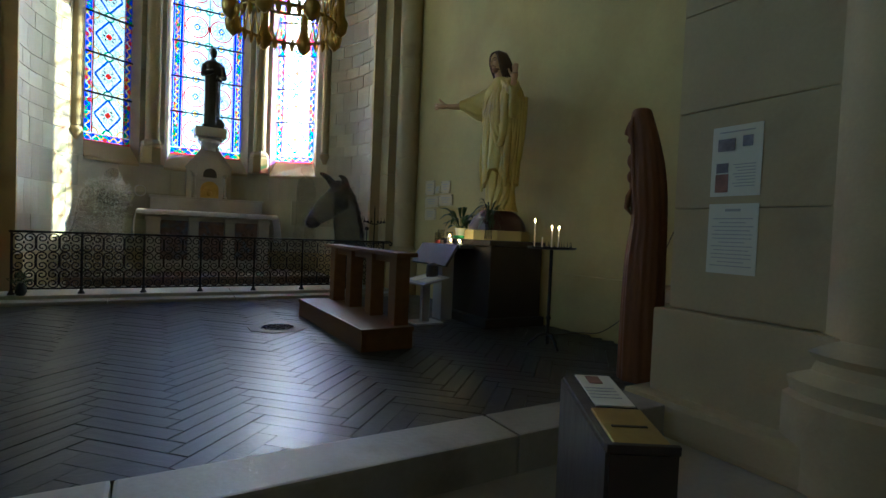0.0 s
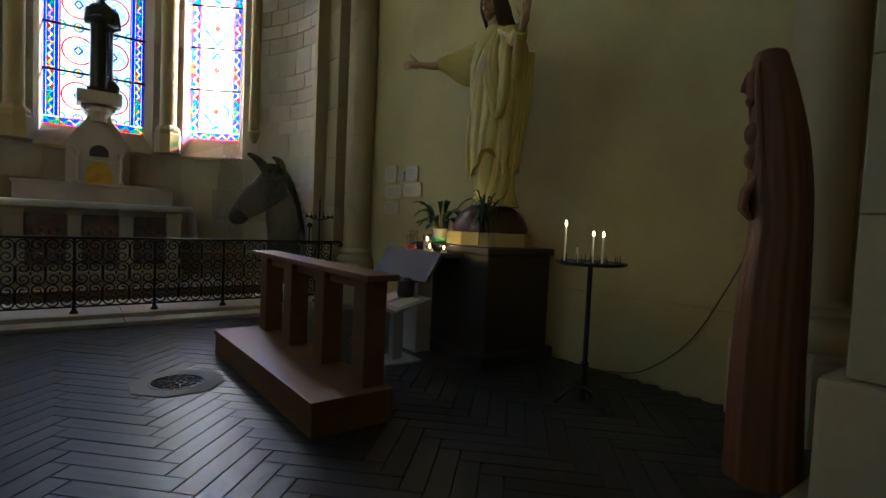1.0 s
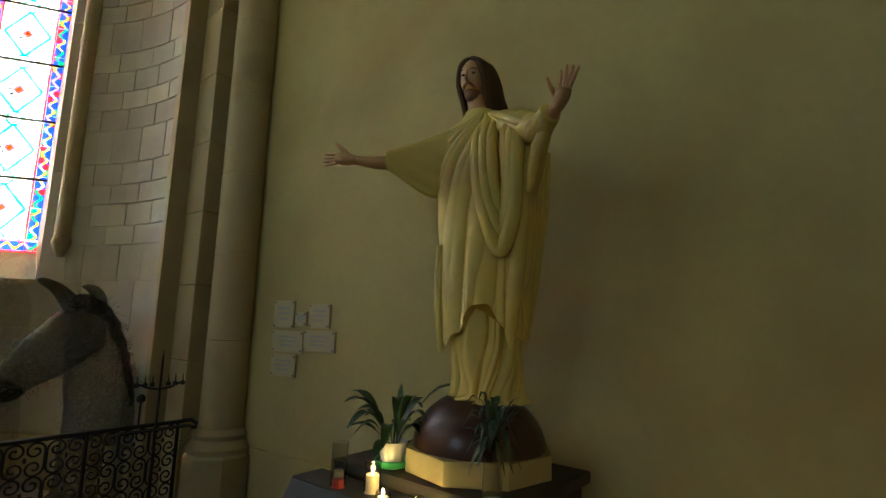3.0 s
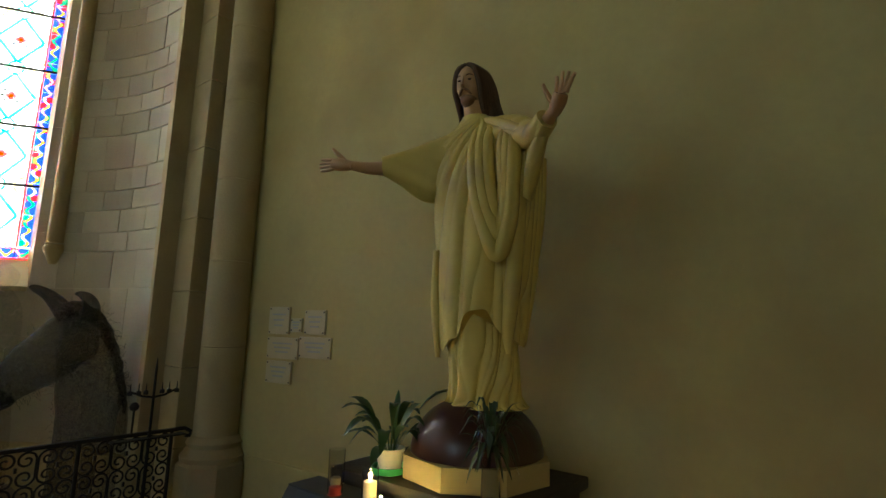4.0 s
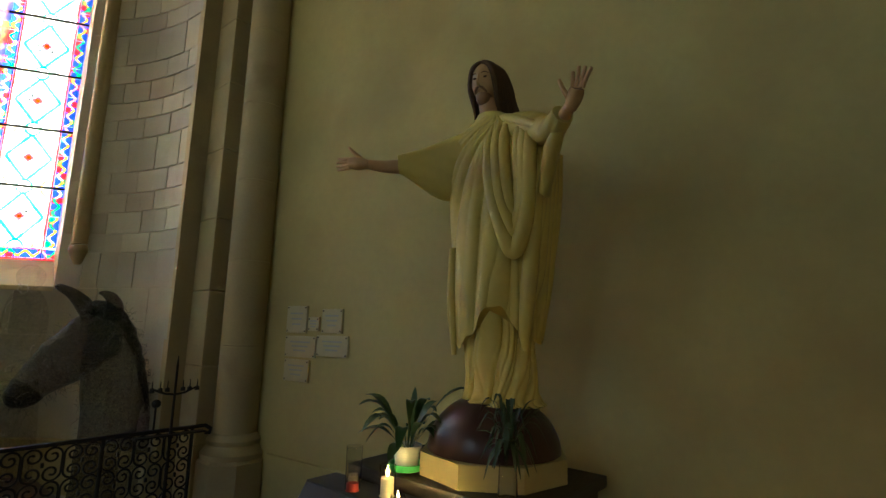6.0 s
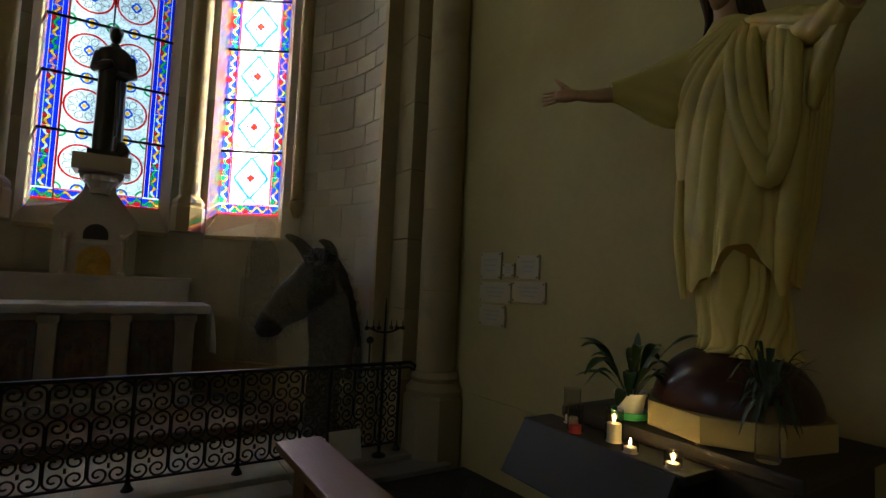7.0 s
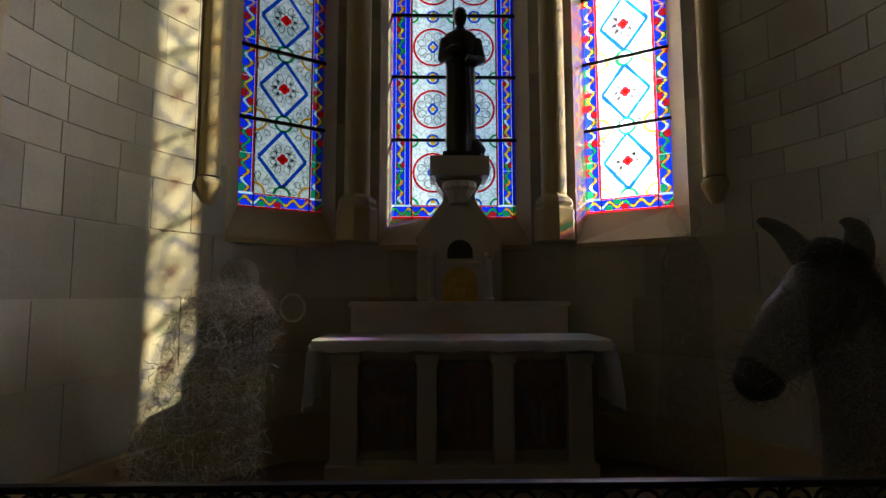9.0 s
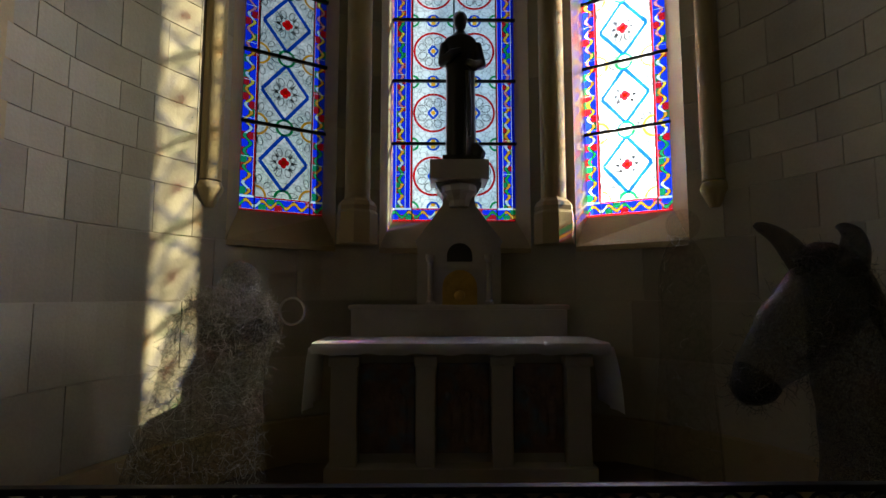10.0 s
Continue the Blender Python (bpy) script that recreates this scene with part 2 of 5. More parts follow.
IRON = shader("black_wrought_iron", (0.02, 0.02, 0.022), 0.5, metal=0.6, vary=0.3, bump=0.2)
MARBLE = shader("pale_altar_stone", (0.42, 0.39, 0.34), 0.5, vary=0.1, scale=5, grain=40, bump=0.08, dirt=(0.32, 0.28, 0.23))
LINEN = shader("white_altar_linen", (0.78, 0.78, 0.80), 0.85, vary=0.05, scale=4, grain=200, bump=0.1)
BRONZE = shader("dark_bronze", (0.025, 0.024, 0.022), 0.35, metal=0.4, vary=0.3, bump=0.1)
GILT = shader("gilded_metal", (0.55, 0.36, 0.09), 0.35, metal=0.9, vary=0.3, scale=14, bump=0.2)
ROBE = shader("painted_plaster_robe", (0.55, 0.43, 0.105), 0.6, vary=0.10, scale=5, grain=30, bump=0.1, dirt=(0.38, 0.29, 0.12), dirt_scale=4)
SKIN = shader("painted_plaster_flesh", (0.46, 0.27, 0.125), 0.55, vary=0.1, scale=8, bump=0.05)
BEARD = shader("painted_plaster_beard", (0.22, 0.115, 0.05), 0.55, vary=0.25, scale=25, bump=0.25)
HAIR = shader("painted_plaster_hair", (0.065, 0.032, 0.014), 0.8, vary=0.3, scale=20, bump=0.3)
GLOBE = shader("oxblood_painted_plaster", (0.042, 0.013, 0.010), 0.3, vary=0.10, scale=5, bump=0.05)
CREAM = shader("cream_painted_band", (0.43, 0.35, 0.15), 0.6, vary=0.1, scale=6)
BLACKSTONE = shader("black_pedestal_stone", (0.025, 0.02, 0.018), 0.55, vary=0.3, scale=5, bump=0.2)
SLATE = shader("grey_slate_slab", (0.022, 0.024, 0.023), 0.65, vary=0.25, scale=8, bump=0.2)
PAPER = shader("printed_paper", (0.62, 0.60, 0.48), 0.85, vary=0.04, bump=0.0)
INK = shader("grey_print", (0.34, 0.34, 0.32), 0.9, vary=0.1, bump=0.0)
PHOTO = shader("printed_photograph", (0.16, 0.14, 0.16), 0.7, vary=0.6, scale=20, grain=60, bump=0.0)
PHOTO_RED = shader("printed_brown_photograph", (0.22, 0.10, 0.06), 0.7, vary=0.5, scale=20, grain=60, bump=0.0)
PLAQUE = shader("white_marble_plaque", (0.45, 0.385, 0.23), 0.4, vary=0.08, scale=8, bump=0.03)
LEAF = shader("glossy_dark_leaf", (0.035, 0.085, 0.022), 0.35, vary=0.35, scale=12, bump=0.1, per="island")
FERN = shader("trailing_green_leaf", (0.03, 0.06, 0.02), 0.5, vary=0.35, scale=12, per="island")
POT = shader("white_plastic_pot", (0.62, 0.62, 0.58), 0.4, vary=0.06)
SAUCER = shader("green_plastic_saucer", (0.03, 0.28, 0.09), 0.4, vary=0.1)
WAX = shader("ivory_wax", (0.75, 0.68, 0.52), 0.5, vary=0.06)
REDWAX = shader("red_printed_candle", (0.35, 0.03, 0.03), 0.5, vary=0.3, scale=20)
CABLE = shader("brown_flex_cable", (0.07, 0.05, 0.035), 0.6, vary=0.1)
WHITE = shader("grey_white_paint", (0.30, 0.30, 0.29), 0.5, vary=0.1)
WOODDARK = shader("dark_stained_box", (0.03, 0.022, 0.018), 0.5, vary=0.3, stretch=(1, 6, 1))
BRASS = shader("brass_plate", (0.42, 0.30, 0.10), 0.4, metal=0.7, vary=0.2, scale=10)
PICTURE = shader("painted_relief_panel", (0.16, 0.10, 0.08), 0.55, vary=0.7, scale=9, grain=30, bump=0.3, dirt=(0.10, 0.14, 0.20), dirt_scale=8, dirt_at=0.5)
NET_GREY = wire_cloth("grey_wire_netting", (0.10, 0.094, 0.075), 0.36, 55, 0.72)
NET_DARK = wire_cloth("dark_wire_netting", (0.04, 0.037, 0.03), 0.45, 48, 0.8)
NET_GREEN = wire_cloth("moss_wire_netting", (0.34, 0.34, 0.28), 0.06, 40, 0.34)
NET_FAINT = wire_cloth("sheer_wire_netting", (0.13, 0.14, 0.11), 0.05, 12, 0.14)
DARKWIRE = shader("dark_steel_wire", (0.07, 0.065, 0.06), 0.5, metal=0.4, vary=0.3)
WIRE = shader("bare_steel_wire", (0.60, 0.57, 0.50), 0.45, metal=0.4, vary=0.3)
FLAME = glowing("candle_flame", (1.0, 0.62, 0.22), 22.0)
G_WHITE = stained("clear_grisaille_glass", (1.0, 0.97, 0.92), lines=0.35, scatter=0.5, line_scale=24.0, uneven=6.0)
G_PALE = stained("pale_green_grisaille_glass", (0.80, 0.92, 0.90), lines=0.4, line_scale=26.0)
G_BLUE = stained("blue_glass", (0.005, 0.018, 0.6))
G_SKY = stained("light_blue_glass", (0.004, 0.07, 0.62))
G_RED = stained("red_glass", (0.55, 0.004, 0.008))
G_ROSE = stained("red_rosette_glass", (0.75, 0.006, 0.012), scatter=0.8)
G_GREEN = stained("green_glass", (0.01, 0.32, 0.09))
G_AMBER = stained("amber_glass", (0.9, 0.42, 0.03))
G_RIBBON = ribbon_glass("ribbon_border_glass", 0.105, 0.020, 0.0125)
G_RIBBON_WIDE = ribbon_glass("leaf_border_glass", 0.085, 0.012, 0.0135)
LEAD = shader("black_lead_came", (0.012, 0.012, 0.013), 0.6, vary=0.2)
CLEAR = bpy.data.materials.new("clear_glass")
CLEAR.use_nodes = True
_b = CLEAR.node_tree.nodes["Principled BSDF"]
_b.inputs["Transmission Weight"].default_value, _b.inputs["Roughness"].default_value, _b.inputs["IOR"].default_value = 1.0, 0.03, 1.2

# ---- mesh tools ----
def link(name, bm, material, parent=None, label="", m=None, smooth=False):
    me = bpy.data.meshes.new(name)
    bmesh.ops.recalc_face_normals(bm, faces=bm.faces[:])
    bm.to_mesh(me)
    bm.free()
    for one in material if isinstance(material, (list, tuple)) else [material]:
        me.materials.append(one)
    if smooth:
        me.shade_smooth()
        me.set_sharp_from_angle(angle=radians(42))
    ob = new(name, me)
    if parent:
        ob.parent = parent
    if m is not None:
        ob.matrix_basis = m
    if label:
        ob["label"] = label
    return ob


def part(name, bm, material, parent, label="", m=None, smooth=False):
    return link(name, bm, material, parent, label, m, smooth)


def thing(name, label, category, m=None, group="", kind=""):
    ob = new(name)
    ob.empty_display_size = 0.1
    if m is not None:
        ob.matrix_basis = m
    return tagged(ob, label, category, group, kind)


def solid(name, bm, material, label, category, group="", kind="", m=None, smooth=False):
    return tagged(link(name, bm, material, None, "", m, smooth), label, category, group, kind)


def box(x0, x1, y0, y1, z0, z1, bevel=0.0, bm=None, m=None):
    own = bmesh.new()
    vs = bmesh.ops.create_cube(own, size=1)["verts"]
    for v in vs:
        v.co = Vector((x0 + (v.co.x + 0.5) * (x1 - x0), y0 + (v.co.y + 0.5) * (y1 - y0), z0 + (v.co.z + 0.5) * (z1 - z0)))
    if bevel:
        bmesh.ops.bevel(own, geom=own.edges[:], offset=bevel, segments=2, profile=0.7, affect="EDGES")
    if m is not None:
        own.transform(m)
    return join(bm, own)


def join(bm, own):
    if bm is None:
        return own
    me = bpy.data.meshes.new("tmp")
    own.to_mesh(me)
    own.free()
    bm.from_mesh(me)
    bpy.data.meshes.remove(me)
    return bm


def prism(points, z0, z1, bm=None, bevel=0.0):
    """Upright prism over a plan polygon."""
    own = bmesh.new()
    low = [own.verts.new((x, y, z0)) for x, y in points]
    high = [own.verts.new((x, y, z1)) for x, y in points]
    own.faces.new(low[::-1])
    own.faces.new(high)
    for i in range(len(points)):
        j = (i + 1) % len(points)
        own.faces.new((low[i], low[j], high[j], high[i]))
    if bevel:
        bmesh.ops.bevel(own, geom=own.edges[:], offset=bevel, segments=2, profile=0.7, affect="EDGES")
    return join(bm, own)


def lathe(profile, segs=24, bm=None, cx=0.0, cy=0.0, turn=0.0, flute=0.0, flutes=0):
    """Turned form from (radius, height) pairs."""
    own = bmesh.new()
    rings = []
    for r, z in profile:
        ring = []
        for i in range(segs):
            a = turn + 2 * math.pi * i / segs
            rr = r * (1 + flute * math.cos(a * flutes)) if flutes else r
            ring.append(own.verts.new((cx + rr * math.cos(a), cy + rr * math.sin(a), z)))
        rings.append(ring)
    for a, b in zip(rings, rings[1:]):
        for i in range(segs):
            j = (i + 1) % segs
            own.faces.new((a[i], a[j], b[j], b[i]))
    own.faces.new(rings[0][::-1])
    own.faces.new(rings[-1])
    return join(bm, own)


def tube(points, radius, segs=6, bm=None, closed=False):
    """Round bar along a line of points; radius may be a list."""
    own = bmesh.new()
    pts = [Vector(p) for p in points]
    n = len(pts)
    rings, side = [], None
    for i, p in enumerate(pts):
        d = (pts[(i + 1) % n] - pts[i - 1]) if closed else (pts[min(i + 1, n - 1)] - pts[max(i - 1, 0)])
        d = d.normalized() if d.length > 1e-9 else Vector((0, 0, 1))
        if side is None:
            side = d.orthogonal().normalized()
        side = (side - d * side.dot(d))
        side = side.normalized() if side.length > 1e-6 else d.orthogonal().normalized()
        up = d.cross(side)
        r = radius[i] if isinstance(radius, (list, tuple)) else radius
        rings.append([own.verts.new(p + (side * math.cos(2 * math.pi * k / segs) + up * math.sin(2 * math.pi * k / segs)) * r) for k in range(segs)])
    pairs = list(zip(rings, rings[1:])) + ([(rings[-1], rings[0])] if closed else [])
    for a, b in pairs:
        for k in range(segs):
            j = (k + 1) % segs
            own.faces.new((a[k], a[j], b[j], b[k]))
    if not closed:
        own.faces.new(rings[0][::-1])
        own.faces.new(rings[-1])
    return join(bm, own)


def loft(sections, segs=40, bm=None, fold=None):
    """Skin over level sections (x, y, z, half width in x, half width in y); fold(angle, share up) scales the radius."""
    own = bmesh.new()
    rings = []
    for s, (cx, cy, z, ax, ay) in enumerate(sections):
        ring = []
        for i in range(segs):
            a = 2 * math.pi * i / segs
            k = fold(a, s / (len(sections) - 1)) if fold else 1.0
            ring.append(own.verts.new((cx + ax * k * math.cos(a), cy + ay * k * math.sin(a), z)))
        rings.append(ring)
    for a, b in zip(rings, rings[1:]):
        for i in range(segs):
            j = (i + 1) % segs
            own.faces.new((a[i], a[j], b[j], b[i]))
    own.faces.new(rings[0][::-1])
    own.faces.new(rings[-1])
    return join(bm, own)


def smooth_rows(rows, steps):
    """Rows of numbers, refined by Catmull-Rom."""
    out = []
    for i in range(len(rows) - 1):
        p0, p1, p2, p3 = rows[max(i - 1, 0)], rows[i], rows[i + 1], rows[min(i + 2, len(rows) - 1)]
        for k in range(steps):
            t = k / steps
            out.append(tuple(0.5 * (2 * b + (c - a) * t + (2 * a - 5 * b + 4 * c - d) * t * t + (3 * b - a - 3 * c + d) * t ** 3) for a, b, c, d in zip(p0, p1, p2, p3)))
    out.append(tuple(rows[-1]))
    return out


def ball(cx, cy, cz, rx, ry, rz, bm=None, seg=16, m=None):
    own = bmesh.new()
    bmesh.ops.create_uvsphere(own, u_segments=seg, v_segments=seg // 2 + 2, radius=1)
    for v in own.verts:
        v.co = Vector((cx + rx * v.co.x, cy + ry * v.co.y, cz + rz * v.co.z))
    if m is not None:
        own.transform(m)
    return join(bm, own)


def paint(bm, index, start=0):
    bm.faces.ensure_lookup_table()
    for f in bm.faces[start:]:
        f.material_index = index

# ---- structure ----
AX, AY, AR = 0.84, 6.2, 1.80      # centre and radius of the round apse
WALL_A, WALL_B = (3.47, 0.9), (3.05, 5.75)   # foot of the side wall


def wall_x(y):
    return WALL_A[0] + (WALL_B[0] - WALL_A[0]) * (y - WALL_A[1]) / (WALL_B[1] - WALL_A[1])


def polar(a, r):
    """A plan point of the apse: a degrees from its axis (positive to +x)."""
    return AX + r * math.sin(radians(a)), AY + r * math.cos(radians(a))


def ring(a0, a1, r0, r1, z0, z1, bm=None, step=4.0, bevel=0.0):
    k = max(1, round(abs(a1 - a0) / step))
    pts = [polar(a0 + (a1 - a0) * i / k, r1) for i in range(k + 1)] + [polar(a1 + (a0 - a1) * i / k, r0) for i in range(k + 1)]
    return prism(pts, z0, z1, bm, bevel)


# floors
solid("floor", box(-5.0, 3.6, 1.74, 5.52, -0.16, -0.022), GAP, "dark bedding under a worn oak herringbone floor", "floor", kind="structure")
solid("floor_nave", box(-5.0, 3.6, -4.0, 1.50, -0.30, -0.15), PAVING, "dim stone floor of the nave one step down", "floor", kind="structure")
kerb = thing("step_nave", "worn stone kerb between nave and raised wooden floor", "step", kind="structure")
x = -5.0
k = 0
for w in (1.3, 1.15, 1.42, 1.2, 1.35, 1.1, 1.08):
    part("stone", box(x + 0.003, x + w - 0.003, 1.49, 1.735, -0.30, 0.004 + 0.002 * (k % 2), 0.012), KERB, kerb)
    x += w
    k += 1
solid("floor_sanctuary", box(-1.3, 3.05, 5.74, 8.6, -0.2, 0.055), PAVING, "pale stone floor of the sanctuary behind the railing", "floor", kind="structure")
kerb2 = thing("step_sanctuary", "low stone step carrying the iron railing", "step", kind="structure")
x = -2.2
for w in (1.05, 0.98, 1.1, 1.02, 1.0):
    part("stone", box(x + 0.002, x + w - 0.002, 5.53, 5.735, -0.16, 0.03, 0.01), KERB, kerb2)
    part("stone", box(x + 0.002, x + w - 0.002, 5.737, 6.12, -0.16, 0.062, 0.008), PAVING, kerb2)
    x += w

# walls of the nave, closing the place
solid("wall_south", box(-5.3, 3.9, -4.3, -4.0, -0.3, 7.0), PLASTER, "plain limewashed end wall of the nave", "wall", kind="structure")
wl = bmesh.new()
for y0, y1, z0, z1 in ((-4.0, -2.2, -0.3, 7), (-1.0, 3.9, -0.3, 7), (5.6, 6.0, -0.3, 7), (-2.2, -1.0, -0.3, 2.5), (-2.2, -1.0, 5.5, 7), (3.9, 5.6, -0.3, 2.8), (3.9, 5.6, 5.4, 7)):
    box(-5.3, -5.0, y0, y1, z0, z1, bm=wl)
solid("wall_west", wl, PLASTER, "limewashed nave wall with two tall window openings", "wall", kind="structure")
solid("wall_east", prism([(WALL_A[0] + 0.28, -4.0), (WALL_A[0] + 0.6, -4.0), (WALL_A[0] + 0.6, 6.0), (WALL_B[0], 6.0), (WALL_B[0], 5.75), WALL_A, (WALL_A[0] + 0.28, 0.85)], -0.16, 7.0), PLASTER, "stained ochre limewashed side wall of the chapel", "wall", kind="structure")
nw = bmesh.new()
box(-5.0, -1.12, 5.86, 6.2, -0.2, 7.0, bm=nw)
box(-1.02, 3.05, 5.95, 6.18, 5.2, 7.0, bm=nw)
solid("wall_north", nw, PLASTER, "limewashed wall beside and above the apse arch", "wall", kind="structure")
solid("ceiling", box(-5.3, 3.9, -4.3, 6.2, 7.0, 7.2), PLASTER, "pale plaster ceiling of the nave", "ceiling", kind="structure")
solid("ceiling_apse", ring(-92, 92, 0.0, 2.3, 5.3, 5.5), STONE, "pale stone vault closing the apse", "ceiling", kind="structure")

# dado: slightly proud lower wall with a thin ledge
dado = bmesh.new()
o = 0.03
prism([(wall_x(1.9) - o, 1.9), (wall_x(1.9) + 0.02, 1.9), (wall_x(5.56) + 0.02, 5.56), (wall_x(5.56) - o, 5.56)], -0.1, 0.475, dado, 0.006)
solid("dado", dado, PLASTER, "proud plastered dado along the side wall foot", "wall", kind="structure")

# apse wall: core ring with the window openings, faced with stones
C_HALF, S_IN, S_OUT, SILL, HEAD = 17.5, 27.5, 50.5, 1.52, 4.75
core = bmesh.new()
for a0, a1 in ((-90, -S_OUT), (-S_IN, -C_HALF), (C_HALF, S_IN), (S_OUT, 90)):
    ring(a0, a1, AR + 0.006, AR + 0.40, SILL, HEAD, core)
ring(-90, 90, AR + 0.006, AR + 0.40, 0.0, SILL, core)
ring(-90, 90, AR + 0.006, AR + 0.40, HEAD, 5.3, core)
apse = solid("wall_apse", core, MORTAR, "round apse wall of pale dressed limestone", "wall", kind="structure")
rng = random.Random(4)


def course(a0, a1, z0, z1, lengths, mat=BLOCK, off=0.0):
    a = a0
    first = True
    while a < a1 - 0.3:
        w = rng.choice(lengths) * (0.55 + 0.4 * off if first else 1.0)
        b = a + w
        if a1 - b < 3.0:
            b = a1
        first = False
        proud = rng.uniform(-0.0015, 0.0015)
        part("stone", ring(a + 0.07, b - 0.07, AR + proud - 0.002, AR + 0.012, z0 + 0.003, z1 - 0.003, step=5), mat, apse)
        a = b


z = SILL
row = 0
while z < 4.9:
    h = rng.choice((0.145, 0.15, 0.16, 0.17)) if row % 5 else 0.27
    for s in (-1, 1):
        lo, hi = (S_OUT + 6.5, 90.0)
        if s > 0:
            course(lo, hi, z, z + h, (8.5, 9.5, 11.0), off=row % 2)
        else:
            course(-hi, -lo, z, z + h, (8.5, 9.5, 11.0, 6.0), off=row % 2)
    z += h
    row += 1
for z0, z1 in ((0.42, 0.80), (0.80, 1.16), (1.16, 1.517)):
    course(-90, 90, z0, z1, (17, 21, 14, 24), off=int(z0 * 10) % 2)
for a0, a1 in ((-S_OUT - 6.5, -S_OUT), (-S_IN, -C_HALF), (C_HALF, S_IN), (S_OUT, S_OUT + 6.5)):
    z = SILL
    while z < HEAD:
        part("stone", ring(a0 + 0.05, a1 - 0.05, AR - 0.002, AR + 0.012, z + 0.003, min(z + 0.42, HEAD), step=5), BLOCK, apse)
        z += 0.42
plinth = bmesh.new()
ring(-90, 90, AR - 0.06, AR + 0.01, 0.05, 0.415, plinth, bevel=0.008)
solid("baseboard_apse", plinth, STONE, "projecting stone base course round the apse", "base course", kind="structure")


def glass_edge(i):
    return {"c": ((AX - 0.475, AY + 1.90), (AX + 0.475, AY + 1.90)), "r": ((AX + 0.932, AY + 1.69), (AX + 1.425, AY + 1.385)), "l": ((AX - 1.425, AY + 1.385), (AX - 0.932, AY + 1.69))}[i]


def window(name, key, a0, a1, double, label):
    win = thing(name, label, "window", kind="structure")
    (x0, y0), (x1, y1) = glass_edge(key)
    g0, g1 = Vector((x0, y0)), Vector((x1, y1))
    d = (g1 - g0).normalized()
    nrm = Vector((-d.y, d.x))            # outward
    W = (g1 - g0).length
    zb, zt = 1.745, HEAD - 0.05
    # splayed stone jambs and sloping sill
    for a, g, s in ((a0, g0, 1), (a1, g1, -1)):
        p, q = Vector(polar(a, AR)), Vector(polar(a, AR + 0.38))
        o1, o2 = g + d * s * 0.012, g + d * s * 0.012 + nrm * 0.15
        part("window_jamb", prism([tuple(p), tuple(o1), tuple(o2), tuple(q)][::s], SILL, HEAD + 0.1), STONE, win)
    own = bmesh.new()
    pa, pb = Vector(polar(a0, AR - 0.012)), Vector(polar(a1, AR - 0.012))
    lo = [(*pa, SILL - 0.03), (*pb, SILL - 0.03), (*(g1 + nrm * 0.15), SILL - 0.03), (*(g0 + nrm * 0.15), SILL - 0.03)]
    hi = [(*pa, SILL + 0.005), (*pb, SILL + 0.005), (*(g1 + nrm * 0.15), zb), (*(g0 + nrm * 0.15), zb)]
    hi[2:2] = [(*g1, zb)]
    hi.append((*g0, zb))
    L = [own.verts.new(v) for v in lo]
    H = [own.verts.new(v) for v in hi]      # pa pb g1 g1out g0out g0
    for f in ((H[0], H[1], H[2], H[5]), (H[5], H[2], H[3], H[4]), (L[0], L[1], H[1], H[0]), (L[1], L[2], H[3], H[2], H[1]), (L[0], H[0], H[5], H[4], L[3]), (L[3], L[2], L[1], L[0]), (L[2], L[3], H[4], H[3])):
        own.faces.new(f)
    part("window_sill", own, STONE, win)
    # frame of the glass in its own plane: u along, v up, w outward
    m = Matrix(((d.x, 0, nrm.x, x0), (d.y, 0, nrm.y, y0), (0, 1, 0, zb), (0, 0, 0, 1)))
    H_P = 0.492
    rows = int((zt - zb - 0.12) / H_P) + 1
    B = 0.155 if double else 0.105

    def strip(bm, pts, w=0.0, t=0.004):
        lo = [bm.verts.new((u, v, w)) for u, v in pts]
        bm.faces.new(lo)

    def band(bm, u0, v0, u1, v1, width, w):
        e = Vector((u1 - u0, v1 - v0)).normalized()
        k = Vector((-e.y, e.x)) * width / 2
        strip(bm, [(u0 + k.x, v0 + k.y), (u1 + k.x, v1 + k.y), (u1 - k.x, v1 - k.y), (u0 - k.x, v0 - k.y)], w)

    def arc(bm, cu, cv, r0, r1, t0, t1, w, n=20, su=1.0):
        for i in range(n):
            p, q = radians(t0 + (t1 - t0) * i / n), radians(t0 + (t1 - t0) * (i + 1) / n)
            strip(bm, [(cu + su * r0 * math.cos(p), cv + r0 * math.sin(p)), (cu + su * r1 * math.cos(p), cv + r1 * math.sin(p)), (cu + su * r1 * math.cos(q), cv + r1 * math.sin(q)), (cu + su * r0 * math.cos(q), cv + r0 * math.sin(q))], w)

    def loop(bm, cu, cv, a, near, far, wide, w, line=0.0048, n=12):
        """Outline of one painted leaf, pointing a degrees out from (cu, cv)."""
        ca, sa = math.cos(radians(a)), math.sin(radians(a))
        rim = []
        for i in range(n):
            t = 2 * math.pi * i / n
            l, k = (near + far) / 2 - (far - near) / 2 * math.cos(t), wide * math.sin(t) * (1 - 0.25 * math.cos(t))
            rim.append((cu + l * ca - k * sa, cv + l * sa + k * ca))
        for p, q in zip(rim, rim[1:] + rim[:1]):
            band(bm, *p, *q, line, w)

